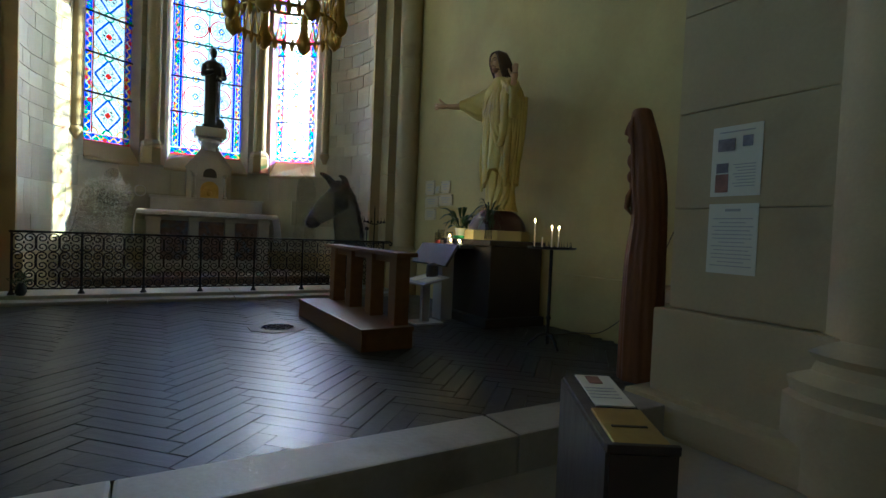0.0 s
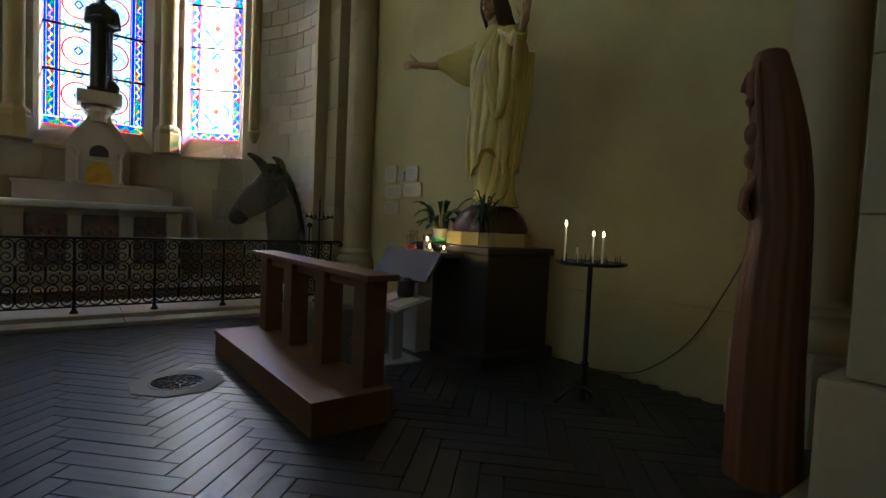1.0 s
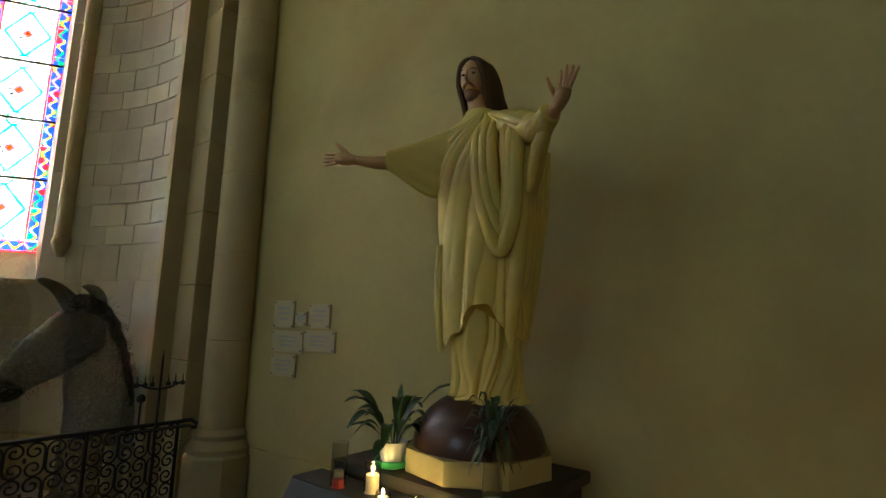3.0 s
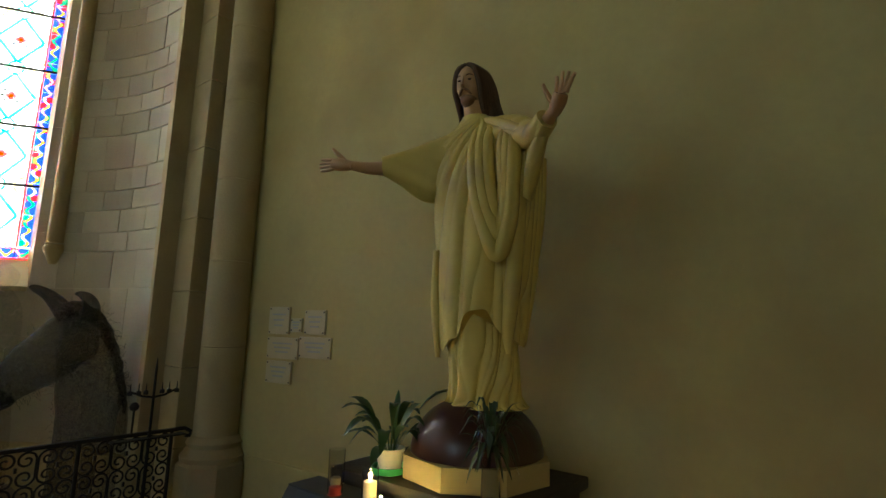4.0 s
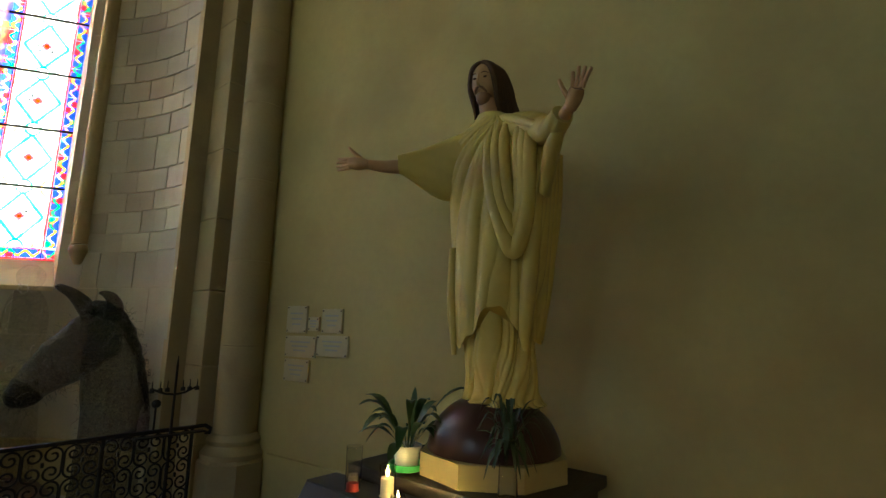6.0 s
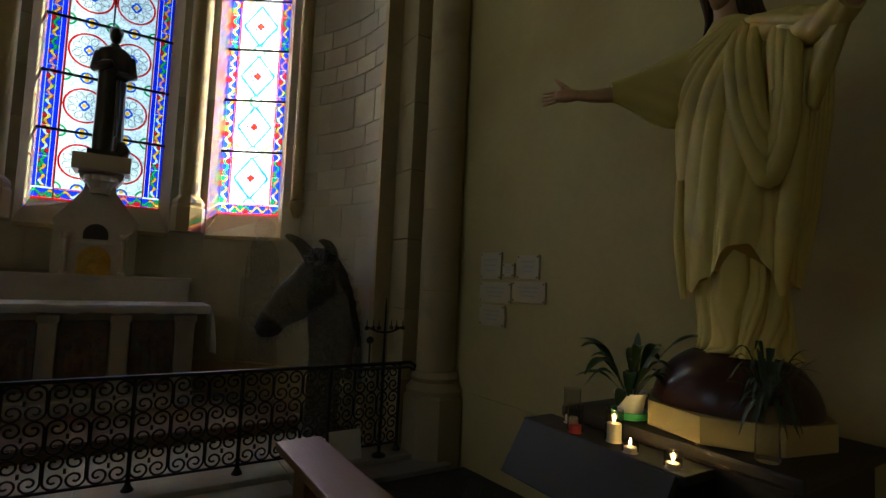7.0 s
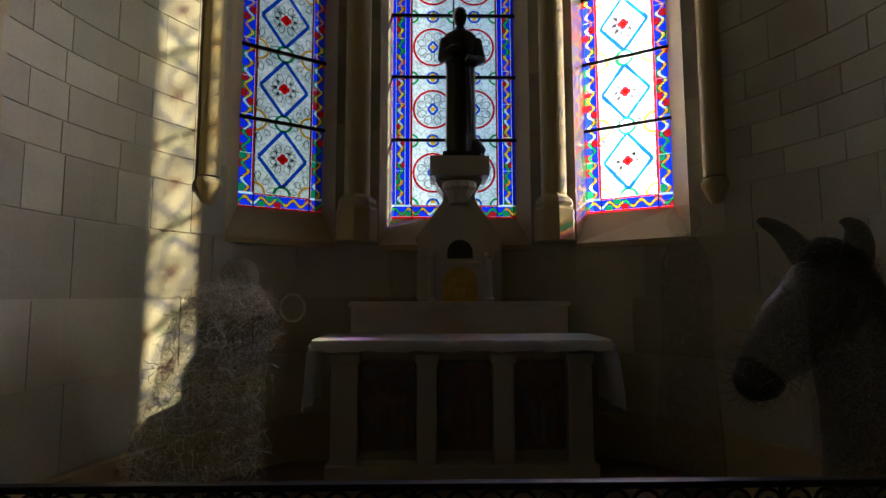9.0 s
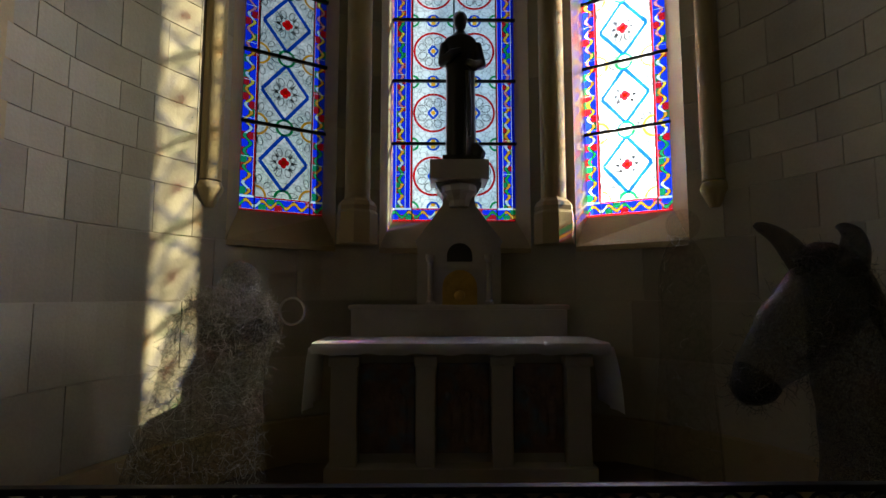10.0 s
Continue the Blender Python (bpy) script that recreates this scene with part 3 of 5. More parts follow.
    # border: coloured pieces between red and blue fillets
    def border(u0, u1):
        bm = bmesh.new()
        h = (u1 - u0) / 2
        v = 0.10
        while v < zt - zb - 0.02:
            e = min(v + 0.26, zt - zb)
            strip(bm, [(-h, v + 0.0015), (h, v + 0.0015), (h, e - 0.0015), (-h, e - 0.0015)])
            v = e
        part("pane_border", bm, G_RIBBON_WIDE if double else G_RIBBON, win, "many-coloured leaded border glass", m @ pose((u0 + u1) / 2, 0, 0))

    cu0, cu1 = B, W - B
    fl = bmesh.new()
    for u in (cu0 - 0.012, cu1 + 0.004):
        strip(fl, [(u, 0.10), (u + 0.009, 0.10), (u + 0.009, zt - zb), (u, zt - zb)], 0.0)
    strip(fl, [(0.0, 0.0), (W, 0.0), (W, 0.012), (0, 0.012)], 0.0)
    strip(fl, [(B, 0.088), (W - B, 0.088), (W - B, 0.098), (B, 0.098)], 0.0)
    if not double:
        strip(fl, [(0, 0.014), (0.008, 0.014), (0.008, zt - zb), (0, zt - zb)], 0.0)
        strip(fl, [(W - 0.008, 0.014), (W, 0.014), (W, zt - zb), (W - 0.008, zt - zb)], 0.0)
        part("pane_fillet", fl, G_RED, win, "red glass fillet", m)
        border(0.012, cu0 - 0.014)
        border(cu1 + 0.015, W - 0.012)
    else:
        part("pane_fillet", fl, G_RED, win, "red glass fillet", m)
        bl = bmesh.new()
        for u in (0.0, cu0 - 0.048, cu1 + 0.016, W - 0.034):
            strip(bl, [(u, 0.1), (u + 0.032, 0.1), (u + 0.032, zt - zb), (u, zt - zb)], 0.0)
        part("pane_fillet", bl, G_BLUE, win, "blue glass fillet", m)
        border(0.036, cu0 - 0.052)
        border(cu1 + 0.052, W - 0.038)
    bm = bmesh.new()
    strip(bm, [(-0.037, -W / 2), (0.037, -W / 2), (0.037, W / 2), (-0.037, W / 2)])
    part("pane_border", bm, G_RIBBON, win, "many-coloured leaded border glass", m @ pose(W / 2, 0.05, 0, 0, 0, 90))
    # lead and dark joints behind the pieces
    for r in range(rows):
        v0 = 0.10 + r * H_P
        v1 = min(v0 + H_P, zt - zb)
        if v1 - v0 < 0.2:
            break
        bm = bmesh.new()
        strip(bm, [(cu0, v0), (cu1, v0), (cu1, v1), (cu0, v1)], 0.006)
        pane = part("pane", bm, G_PALE if double else G_WHITE, win, "painted grisaille glass panel", m)
        vm = (v0 + v1) / 2
        if not double:
            cw, ch = (cu1 - cu0) / 2, (v1 - v0) / 2
            cu = (cu0 + cu1) / 2
            bm = bmesh.new()
            q = [(cu - cw * 0.86, vm), (cu, vm + ch * 0.80), (cu + cw * 0.86, vm), (cu, vm - ch * 0.80)]
            for i in range(4):
                band(bm, *q[i], *q[(i + 1) % 4], 0.024, 0.002)
            part("diamond", bm, G_SKY, pane, "blue glass lozenge")
            bm = bmesh.new()
            for i in range(4):
                a = i * math.pi / 2
                arc(bm, cu + 0.019 * math.cos(a), vm + 0.019 * math.sin(a), 0.0, 0.020, 0, 360, 0.001 - 0.0004 * i, 10)
            part("rosette", bm, G_ROSE, pane, "red glass rosette")
            bm = bmesh.new()
            arc(bm, cu, vm, 0.0, 0.014, 0, 360, -0.001, 10)
            for su, sv, t in ((cu0, v0, 0), (cu1, v0, 90), (cu1, v1, 180), (cu0, v1, 270)):
                arc(bm, su, sv, 0.062, 0.078, t, t + 90, 0.0, 8)
            part("ring", bm, G_AMBER, pane, "amber glass rings")
            bm = bmesh.new()
            arc(bm, cu, v0, 0.045, 0.062, 0, 180, 0.0, 12)
            arc(bm, cu, v1, 0.045, 0.062, 180, 360, 0.0, 12)
            part("ring", bm, G_GREEN, pane, "green glass rings")
            bm = bmesh.new()
            for a in (45, 135, 225, 315, 0, 180):
                ca, sa = math.cos(radians(a)), math.sin(radians(a))
                strip(bm, [(cu + 0.05 * ca - 0.008 * sa, vm + 0.05 * sa + 0.008 * ca), (cu + 0.105 * ca, vm + 0.105 * sa), (cu + 0.05 * ca + 0.008 * sa, vm + 0.05 * sa - 0.008 * ca)], -0.001)
            for k in range(8):
                loop(bm, cu, vm, 22.5 + 45 * k, 0.045, 0.105 if k in (1, 2, 5, 6) else 0.085, 0.018, -0.0005)
            for su, sv, t in ((cu0, v0, 45), (cu1, v0, 135), (cu1, v1, 225), (cu0, v1, 315)):
                for da, far in ((-33, 0.15), (0, 0.135), (33, 0.15)):
                    loop(bm, su, sv, t + da, 0.085, far, 0.017, -0.0005)
            part("painted_line", bm, LEAD, pane)
        else:
            for c in range(2):
                cw = (cu1 - cu0) / 4
                cu = cu0 + cw * (1 + 2 * c)
                R = min(cw, (v1 - v0) / 2)
                bm = bmesh.new()
                arc(bm, cu, vm, R * 0.86, R * 0.965, 0, 360, 0.002, 28)
                part("ring", bm, G_RED, pane, "red glass ring")
                bm = bmesh.new()
                for i in range(8):
                    a = radians(i * 45 + 22.5)
                    arc(bm, cu + 0.56 * R * math.cos(a), vm + 0.56 * R * math.sin(a), 0.185 * R, 0.205 * R, 0, 360, 0.003, 10)
                    loop(bm, cu, vm, i * 45 + 22.5, 0.30 * R, 0.80 * R, 0.15 * R, 0.0035, 0.003)
                part("painted_line", bm, LEAD, pane)
                bm = bmesh.new()
                q = [(cu - R * 0.24, vm), (cu, vm + R * 0.28), (cu + R * 0.24, vm), (cu, vm - R * 0.28)]
                for i in range(4):
                    band(bm, *q[i], *q[(i + 1) % 4], 0.018, 0.001)
                arc(bm, cu, v0, R * 0.22, R * 0.32, 0, 180, 0.0, 12)
                arc(bm, cu, v1, R * 0.22, R * 0.32, 180, 360, 0.0, 12)
                part("diamond", bm, G_SKY, pane, "blue glass lozenge and arcs")
                bm = bmesh.new()
                arc(bm, cu, vm, 0.0, R * 0.12, 0, 360, 0.0, 6)
                for v in (v0 + 0.012, v1 - 0.034):
                    strip(bm, [(cu - 0.016, v), (cu + 0.016, v), (cu + 0.016, v + 0.026), (cu - 0.016, v + 0.026)], -0.001)
                part("centre", bm, G_AMBER, pane, "amber glass centre")
                bm = bmesh.new()
                for su, sv, t in ((cu - cw, v0, 0), (cu + cw, v0, 90), (cu + cw, v1, 180), (cu - cw, v1, 270)):
                    arc(bm, su, sv, R * 0.24, R * 0.34, t, t + 90, 0.001, 6)
                part("ring", bm, G_GREEN, pane, "green glass quarter rings")
        bars = bmesh.new()
        box(-0.01, W + 0.01, v1 - 0.011, v1 + 0.011, -0.022, -0.004, bm=bars)
        part("saddle_bar", bars, IRON, win, "black iron saddle bar", m)
    stem = bmesh.new()
    if double:
        box(W / 2 - 0.007, W / 2 + 0.007, 0.1, zt - zb, -0.006, -0.002, bm=stem)
    for u in (-0.006, W - 0.006, cu0 - 0.003, cu1 - 0.001):
        box(u, u + 0.008, 0, zt - zb, -0.005, -0.001, bm=stem)
    part("lead_came", stem, LEAD, win, "black lead came", m)
    # stone head closing the top
    part("window_head", prism([polar(a0, AR), tuple(g0 + nrm * 0.15 - d * 0.1), tuple(g1 + nrm * 0.15 + d * 0.1), polar(a1, AR)], zt, HEAD + 0.3), STONE, win)
    return win


window("window_1", "l", -S_OUT, -S_IN, False, "narrow stained-glass window with blue lozenges and red rosettes")
window("window_2", "c", -C_HALF, C_HALF, True, "wide stained-glass window with paired red roundels and blue borders")
window("window_3", "r", S_IN, S_OUT, False, "narrow sunlit stained-glass window with blue lozenges and red rosettes")


def colonnette(a, r, rad, z0, label):
    x, y = polar(a, r)
    col = thing("column", label, "column", pose(x, y, 0, 0, 0, -a), kind="structure", group="apse colonnettes")
    if rad < 0.08:
        part("base", lathe([(rad * 0.5, z0 - 0.10), (rad * 1.15, z0), (rad * 1.2, z0 + 0.02), (rad, z0 + 0.05)], 16), STONE, col, smooth=True)
    else:
        part("base", lathe([(rad * 1.62, z0 - 0.26), (rad * 1.62, z0 - 0.05), (rad * 1.5, z0 - 0.03), (rad * 1.55, z0), (rad * 1.4, z0 + 0.03), (rad * 1.12, z0 + 0.05), (rad, z0 + 0.07)], 8, turn=radians(22.5)), STONE, col)
    part("shaft", lathe([(rad, z0 + 0.06), (rad * 1.0, z0 + 1.0), (rad, 4.02)], 20), STONE, col, smooth=True)
    part("capital", lathe([(rad, 4.02), (rad * 1.2, 4.04), (rad * 1.05, 4.07), (rad * 1.25, 4.2), (rad * 1.8, 4.3), (rad * 1.9, 4.38)], 16, flute=0.06, flutes=8), STONE, col, "carved leafy capital")
    return col


for s in (-1, 1):
    colonnette(s * 23.0, AR - 0.05, 0.088, 1.80, "slender pale stone colonnette between the apse windows")
    colonnette(s * (55.5 if s > 0 else 54.0), AR + 0.015, 0.07, 1.80, "slender pale stone jamb shaft beside the narrow window")


def pier(name, sign, cx):
    """Compound pier at the apse arch: stepped orders with deep slots and a round shaft."""
    p = thing(name, "compound stone pier with a round shaft and stepped orders", "pier", kind="structure")

    def X(v):
        return cx + sign * v

    def block(u0, u1, y0, y1, za, zb, bevel=0.006):
        part("order", box(min(X(u0), X(u1)), max(X(u0), X(u1)), y0, y1, za, zb, bevel), STONE, p)
    z = 0.0
    while z < 5.1:
        block(0.16, 0.6, 5.94, 6.183, z + 0.0015, z + 0.4985, 0.01)
        z += 0.5
    block(0.036, 0.6, 6.186, 6.26, 0.0, 5.2)
    block(0.30, 0.6, 5.80, 5.937, 0.0, 5.2)
    z = 0.58
    while z < 5.1:
        h = 0.56
        part("shaft_drum", lathe([(0.14, z + 0.0015), (0.14, z + h - 0.0015)], 32, cx=X(0.36), cy=5.80), STONE, p, smooth=True)
        z += h
    part("shaft_base", lathe([(0.20, 0.44), (0.205, 0.47), (0.18, 0.50), (0.165, 0.52), (0.175, 0.55), (0.155, 0.58), (0.14, 0.59)], 32, cx=X(0.36), cy=5.80), STONE, p, smooth=True)
    part("plinth", lathe([(0.22, -0.05), (0.22, 0.42), (0.20, 0.44)], 8, cx=X(0.36), cy=5.80, turn=radians(22.5)), STONE, p)
    return p


pier("pier_east", 1, 2.60)
pier("pier_west", -1, -0.92)

# free pillar with notices, and the wall shaft behind the carved figure
pil = thing("pillar", "broad stone pillar on a taller plinth with notices taped to it", "pillar", kind="structure")
for z0, z1 in ((0.455, 0.95), (0.952, 1.42), (1.422, 1.9), (1.902, 2.4), (2.402, 2.9), (2.902, 4.0), (4.002, 7.0)):
    part("stone", box(2.445, 3.3, 0.86, 1.60, z0, z1, 0.008), STONE, pil)
part("plinth", box(2.40, 3.34, 0.80, 1.66, -0.14, 0.45, 0.02), STONE, pil)
part("foot", box(2.30, 3.34, 0.70, 1.74, -0.15, 0.03, 0.03), STONE, pil)
part("half_shaft", lathe([(0.26, 0.42), (0.26, 6.9)], 32, cx=2.64, cy=0.74), STONE, pil, smooth=True)
part("half_shaft_base", lathe([(0.38, -0.14), (0.38, 0.2), (0.36, 0.22), (0.37, 0.27), (0.31, 0.31), (0.30, 0.35), (0.32, 0.38), (0.28, 0.42), (0.26, 0.44)], 32, cx=2.64, cy=0.74), STONE, pil, smooth=True)
wsh = thing("wall_shaft", "round engaged wall shaft on a moulded stone base", "column", kind="structure")
part("shaft", lathe([(0.14, 0.58), (0.14, 6.9)], 28, cx=3.31, cy=1.97), STONE, wsh, smooth=True)
part("base", lathe([(0.26, 0.39), (0.272, 0.41), (0.278, 0.445), (0.265, 0.475), (0.23, 0.485), (0.20, 0.50), (0.185, 0.525), (0.20, 0.545), (0.185, 0.57), (0.15, 0.58), (0.14, 0.60)], 36, cx=3.31, cy=1.97), STONE, wsh, smooth=True)
part("plinth", lathe([(0.31, -0.1), (0.31, 0.36), (0.295, 0.39)], 8, cx=3.31, cy=1.97, turn=radians(22.5)), STONE, wsh)

# ---- things: sanctuary ----
def scroll(side):
    """One C-scroll: straight back outside, both ends rolled in towards the middle."""
    half = []
    for i in range(26):
        t = i / 25
        a = t * math.pi * 2.75
        r = 0.0405 if a < math.pi / 2 else 0.0405 * (1 - 0.80 * (a - math.pi / 2) / (math.pi * 2.25))
        half.append((0.0415 + r * math.cos(a), 0.0425 + r * math.sin(a)))
    pts = [(u, -v) for u, v in half[::-1]] + half
    return [(side * u, 0.0, v) for u, v in pts]


rail = thing("railing", "black wrought-iron communion railing with scroll panels on a stone step", "railing", pose(0, 5.85, 0.062))
POSTS = [-0.92, -0.40, 0.11, 0.625, 1.16, 1.69, 2.215, 2.70]
part("top_rail", box(-0.94, 2.735, -0.016, 0.016, 0.566, 0.586, 0.004), IRON, rail)
part("bottom_rail", box(-0.93, 2.71, -0.007, 0.007, 0.045, 0.058, 0.002), IRON, rail)
part("scroll_end", tube([(2.72, 0, 0.578), (2.77, -0.02, 0.58), (2.80, -0.035, 0.56), (2.79, -0.04, 0.535), (2.765, -0.04, 0.54)], 0.012, 8), IRON, rail)
part("finial", ball(2.47, 0, 0.735, 0.026, 0.026, 0.026, tube([(2.47, 0, 0.57), (2.47, 0, 0.72)], 0.006, 6), 12), IRON, rail, "black iron ball finial")
motif = bmesh.new()
for s in (-1, 1):
    tube(scroll(s), 0.0058, 5, motif)
box(-0.006, 0.006, -0.007, 0.007, -0.012, 0.012, bm=motif)
first = None
for i, px in enumerate(POSTS):
    part("post", lathe([(0.03, 0.0), (0.03, 0.006), (0.016, 0.03), (0.011, 0.05), (0.011, 0.57)], 10, cx=px), IRON, rail)
    if i + 1 < len(POSTS):
        gap = POSTS[i + 1] - px
        for c in range(3):
            for r in range(3):
                at = pose(px + gap * (c + 0.5) / 3, 0, 0.142 + 0.168 * r)
                at = at @ Matrix.Diagonal((gap / 3 / 0.172, 1, 0.98, 1))
                if first is None:
                    first = part("scroll_panel", motif, IRON, rail, m=at)
                else:
                    ob = new("scroll_panel", first.data)
                    ob.parent, ob.matrix_basis = rail, at

step = thing("altar_step", "low wooden altar platform with a brown riser", "step")
BROWN = shader("brown_platform_wood", (0.12, 0.08, 0.05), 0.6, vary=0.3, stretch=(1, 6, 1))
for k in range(7):
    part("board", box(-0.62, 2.25, 6.50 + 0.16 * k + 0.001, 6.66 + 0.16 * k - 0.001, 0.125, 0.15, 0.003), BROWN, step)
part("riser", box(-0.60, 2.23, 6.515, 6.54, 0.055, 0.125), BROWN, step)
part("frame", box(-0.60, 2.23, 6.545, 7.60, 0.055, 0.125), BROWN, step)

altar = thing("altar", "pale stone altar with three painted relief panels", "altar", pose(0.845, 0, 0))
B = bmesh.new()
box(-0.72, 0.72, 7.33, 7.62, 0.15, 0.87, 0.006, B)
part("body", B, MARBLE, altar)
part("base", box(-0.76, 0.76, 7.22, 7.64, 0.15, 0.24, 0.01), MARBLE, altar)
for x0, x1 in ((-0.735, -0.585), (-0.255, -0.145), (0.175, 0.295), (0.60, 0.735)):
    part("pilaster", box(x0, x1, 7.245, 7.335, 0.24, 0.85, 0.008), MARBLE, altar)
    part("pilaster_cap", box(x0 - 0.012, x1 + 0.012, 7.235, 7.34, 0.79, 0.845, 0.008), MARBLE, altar)
for x0, x1 in ((-0.575, -0.265), (-0.135, 0.165), (0.305, 0.59)):
    bm = bmesh.new()
    box(x0, x1, 7.30, 7.335, 0.30, 0.80, 0.004, bm)
    cx = (x0 + x1) / 2
    for k in range(4):
        u = x0 + (x1 - x0) * (0.2 + 0.2 * k)
        ball(u, 7.302, 0.46 + 0.03 * (k % 2), 0.03, 0.012, 0.13, bm, 10)
        ball(u, 7.298, 0.62 + 0.03 * (k % 2), 0.022, 0.014, 0.026, bm, 10)
    part("relief_panel", bm, PICTURE, altar, "dark painted relief panel of small robed shapes", smooth=True)
part("table_slab", box(-0.80, 0.80, 7.20, 7.66, 0.86, 0.918, 0.008), MARBLE, altar)


def cloth():
    """Linen lying on the slab with drops at both ends and a short front fall."""
    bm = bmesh.new()
    xs = [-0.832 + 1.664 * i / 60 for i in range(61)]
    grid = []
    # across: front fall, top, back
    prof = [(7.178, 0.862), (7.176, 0.88), (7.178, 0.905), (7.185, 0.921), (7.21, 0.926), (7.4, 0.926), (7.62, 0.926)]
    for i, x in enumerate(xs):
        wav = 0.004 * math.sin(x * 21) + 0.003 * math.sin(x * 47 + 1)
        grid.append([bm.verts.new((x, y + (wav if z < 0.91 else 0), z + (wav if z < 0.87 else 0.0012 * math.sin(x * 13)))) for y, z in prof])
    for a, b in zip(grid, grid[1:]):
        for k in range(len(prof) - 1):
            bm.faces.new((a[k], b[k], b[k + 1], a[k + 1]))
    for s, col in ((-1, grid[0]), (1, grid[-1])):
        prev = col
        for j, (dx, z) in enumerate(((0.012, 0.90), (0.024, 0.84), (0.034, 0.76), (0.042, 0.66), (0.046, 0.54))):
            row = []
            for k, (y, _) in enumerate(prof):
                yy = 7.165 + (7.62 - 7.165) * k / (len(prof) - 1)
                row.append(bm.verts.new((s * (0.832 + dx + 0.016 * math.sin(k * 2.1 + s) * j / 4), yy - 0.01 * j / 4 * math.cos(k), z + 0.006 * math.sin(k * 1.7))))
            for k in range(len(prof) - 1):
                bm.faces.new((prev[k], row[k], row[k + 1], prev[k + 1]))
            prev = row
    bmesh.ops.solidify(bm, geom=bm.faces[:], thickness=0.003)
    return bm


solid("altar_cloth", cloth(), LINEN, "white linen cloth hanging over both altar ends", "altar cloth", m=pose(0.845, 0, 0.003), smooth=True)
gr = thing("gradine", "pale stone retable shelf behind the altar", "altar shelf")
part("front", box(0.15, 1.56, 7.66, 7.89, 0.86, 1.10, 0.006), MARBLE, gr)
part("top_slab", box(0.135, 1.575, 7.645, 7.90, 1.10, 1.13, 0.006), MARBLE, gr)

tab = thing("tabernacle", "gabled pale stone tabernacle with a gilt arched door", "tabernacle", pose(0.86, 7.72, 1.13))
bm = bmesh.new()
own = bmesh.new()
out = [(-0.285, -0.19), (0.285, -0.19), (0.285, 0.40), (0.30, 0.43), (0.20, 0.56), (0.115, 0.68), (0.105, 0.74), (0.15, 0.80), (0.16, 0.84), (-0.16, 0.84), (-0.15, 0.80), (-0.105, 0.74), (-0.115, 0.68), (-0.20, 0.56), (-0.30, 0.43), (-0.285, 0.40)]
fr = [own.verts.new((u, 0.06, v)) for u, v in out]
bk = [own.verts.new((u, 0.28, v)) for u, v in out]
own.faces.new(fr)
own.faces.new(bk[::-1])
for i in range(len(out)):
    j = (i + 1) % len(out)
    own.faces.new((fr[i], fr[j], bk[j], bk[i]))
part("body", own, MARBLE, tab)
own = bmesh.new()
out = [(-0.22, -0.19), (0.22, -0.19), (0.22, 0.34), (0.25, 0.36), (0.25, 0.39), (0.0, 0.66), (-0.25, 0.39), (-0.25, 0.36), (-0.22, 0.34)]
fr = [own.verts.new((u, -0.02, v)) for u, v in out]
bk = [own.verts.new((u, 0.07, v)) for u, v in out]
own.faces.new(fr)
own.faces.new(bk[::-1])
for i in range(len(out)):
    j = (i + 1) % len(out)
    own.faces.new((fr[i], fr[j], bk[j], bk[i]))
part("gabled_front", own, MARBLE, tab)
for s in (-1, 1):
    part("colonnette", lathe([(0.03, 0.0), (0.03, 0.02), (0.018, 0.03), (0.018, 0.28), (0.03, 0.30), (0.032, 0.33)], 12, cx=s * 0.195, cy=-0.03), MARBLE, tab)


def arched(w, h, y0, y1, z0):
    own = bmesh.new()
    pts = [(-w, z0), (w, z0), (w, z0 + h - w)] + [(w * math.cos(radians(a)), z0 + h - w + w * math.sin(radians(a))) for a in range(15, 180, 15)] + [(-w, z0 + h - w)]
    fr = [own.verts.new((u, y0, v)) for u, v in pts]
    bk = [own.verts.new((u, y1, v)) for u, v in pts]
    own.faces.new(fr)
    own.faces.new(bk[::-1])
    for i in range(len(pts)):
        j = (i + 1) % len(pts)
        own.faces.new((fr[i], fr[j], bk[j], bk[i]))
    return own


door = part("door", arched(0.115, 0.37, -0.028, -0.018, -0.14), GILT, tab, "tarnished gilt arched door")
part("boss", ball(0.0, -0.032, 0.06, 0.035, 0.012, 0.035), GILT, door)
part("door_frame", box(-0.14, 0.14, -0.035, -0.018, 0.235, 0.265, 0.006), MARBLE, tab)
# no recess is cut: a flat black plate stands for its shade
part("niche", arched(0.085, 0.125, -0.024, -0.016, 0.285), BLACKSTONE, tab, "flat black round-headed plate standing for a shaded recess")
part("corbel", lathe([(0.07, 0.66), (0.075, 0.70), (0.10, 0.74), (0.12, 0.76), (0.12, 0.80)], 12, cy=0.03), MARBLE, tab)
part("cap", box(-0.20, 0.20, -0.06, 0.26, 0.84, 0.975, 0.012), MARBLE, tab)


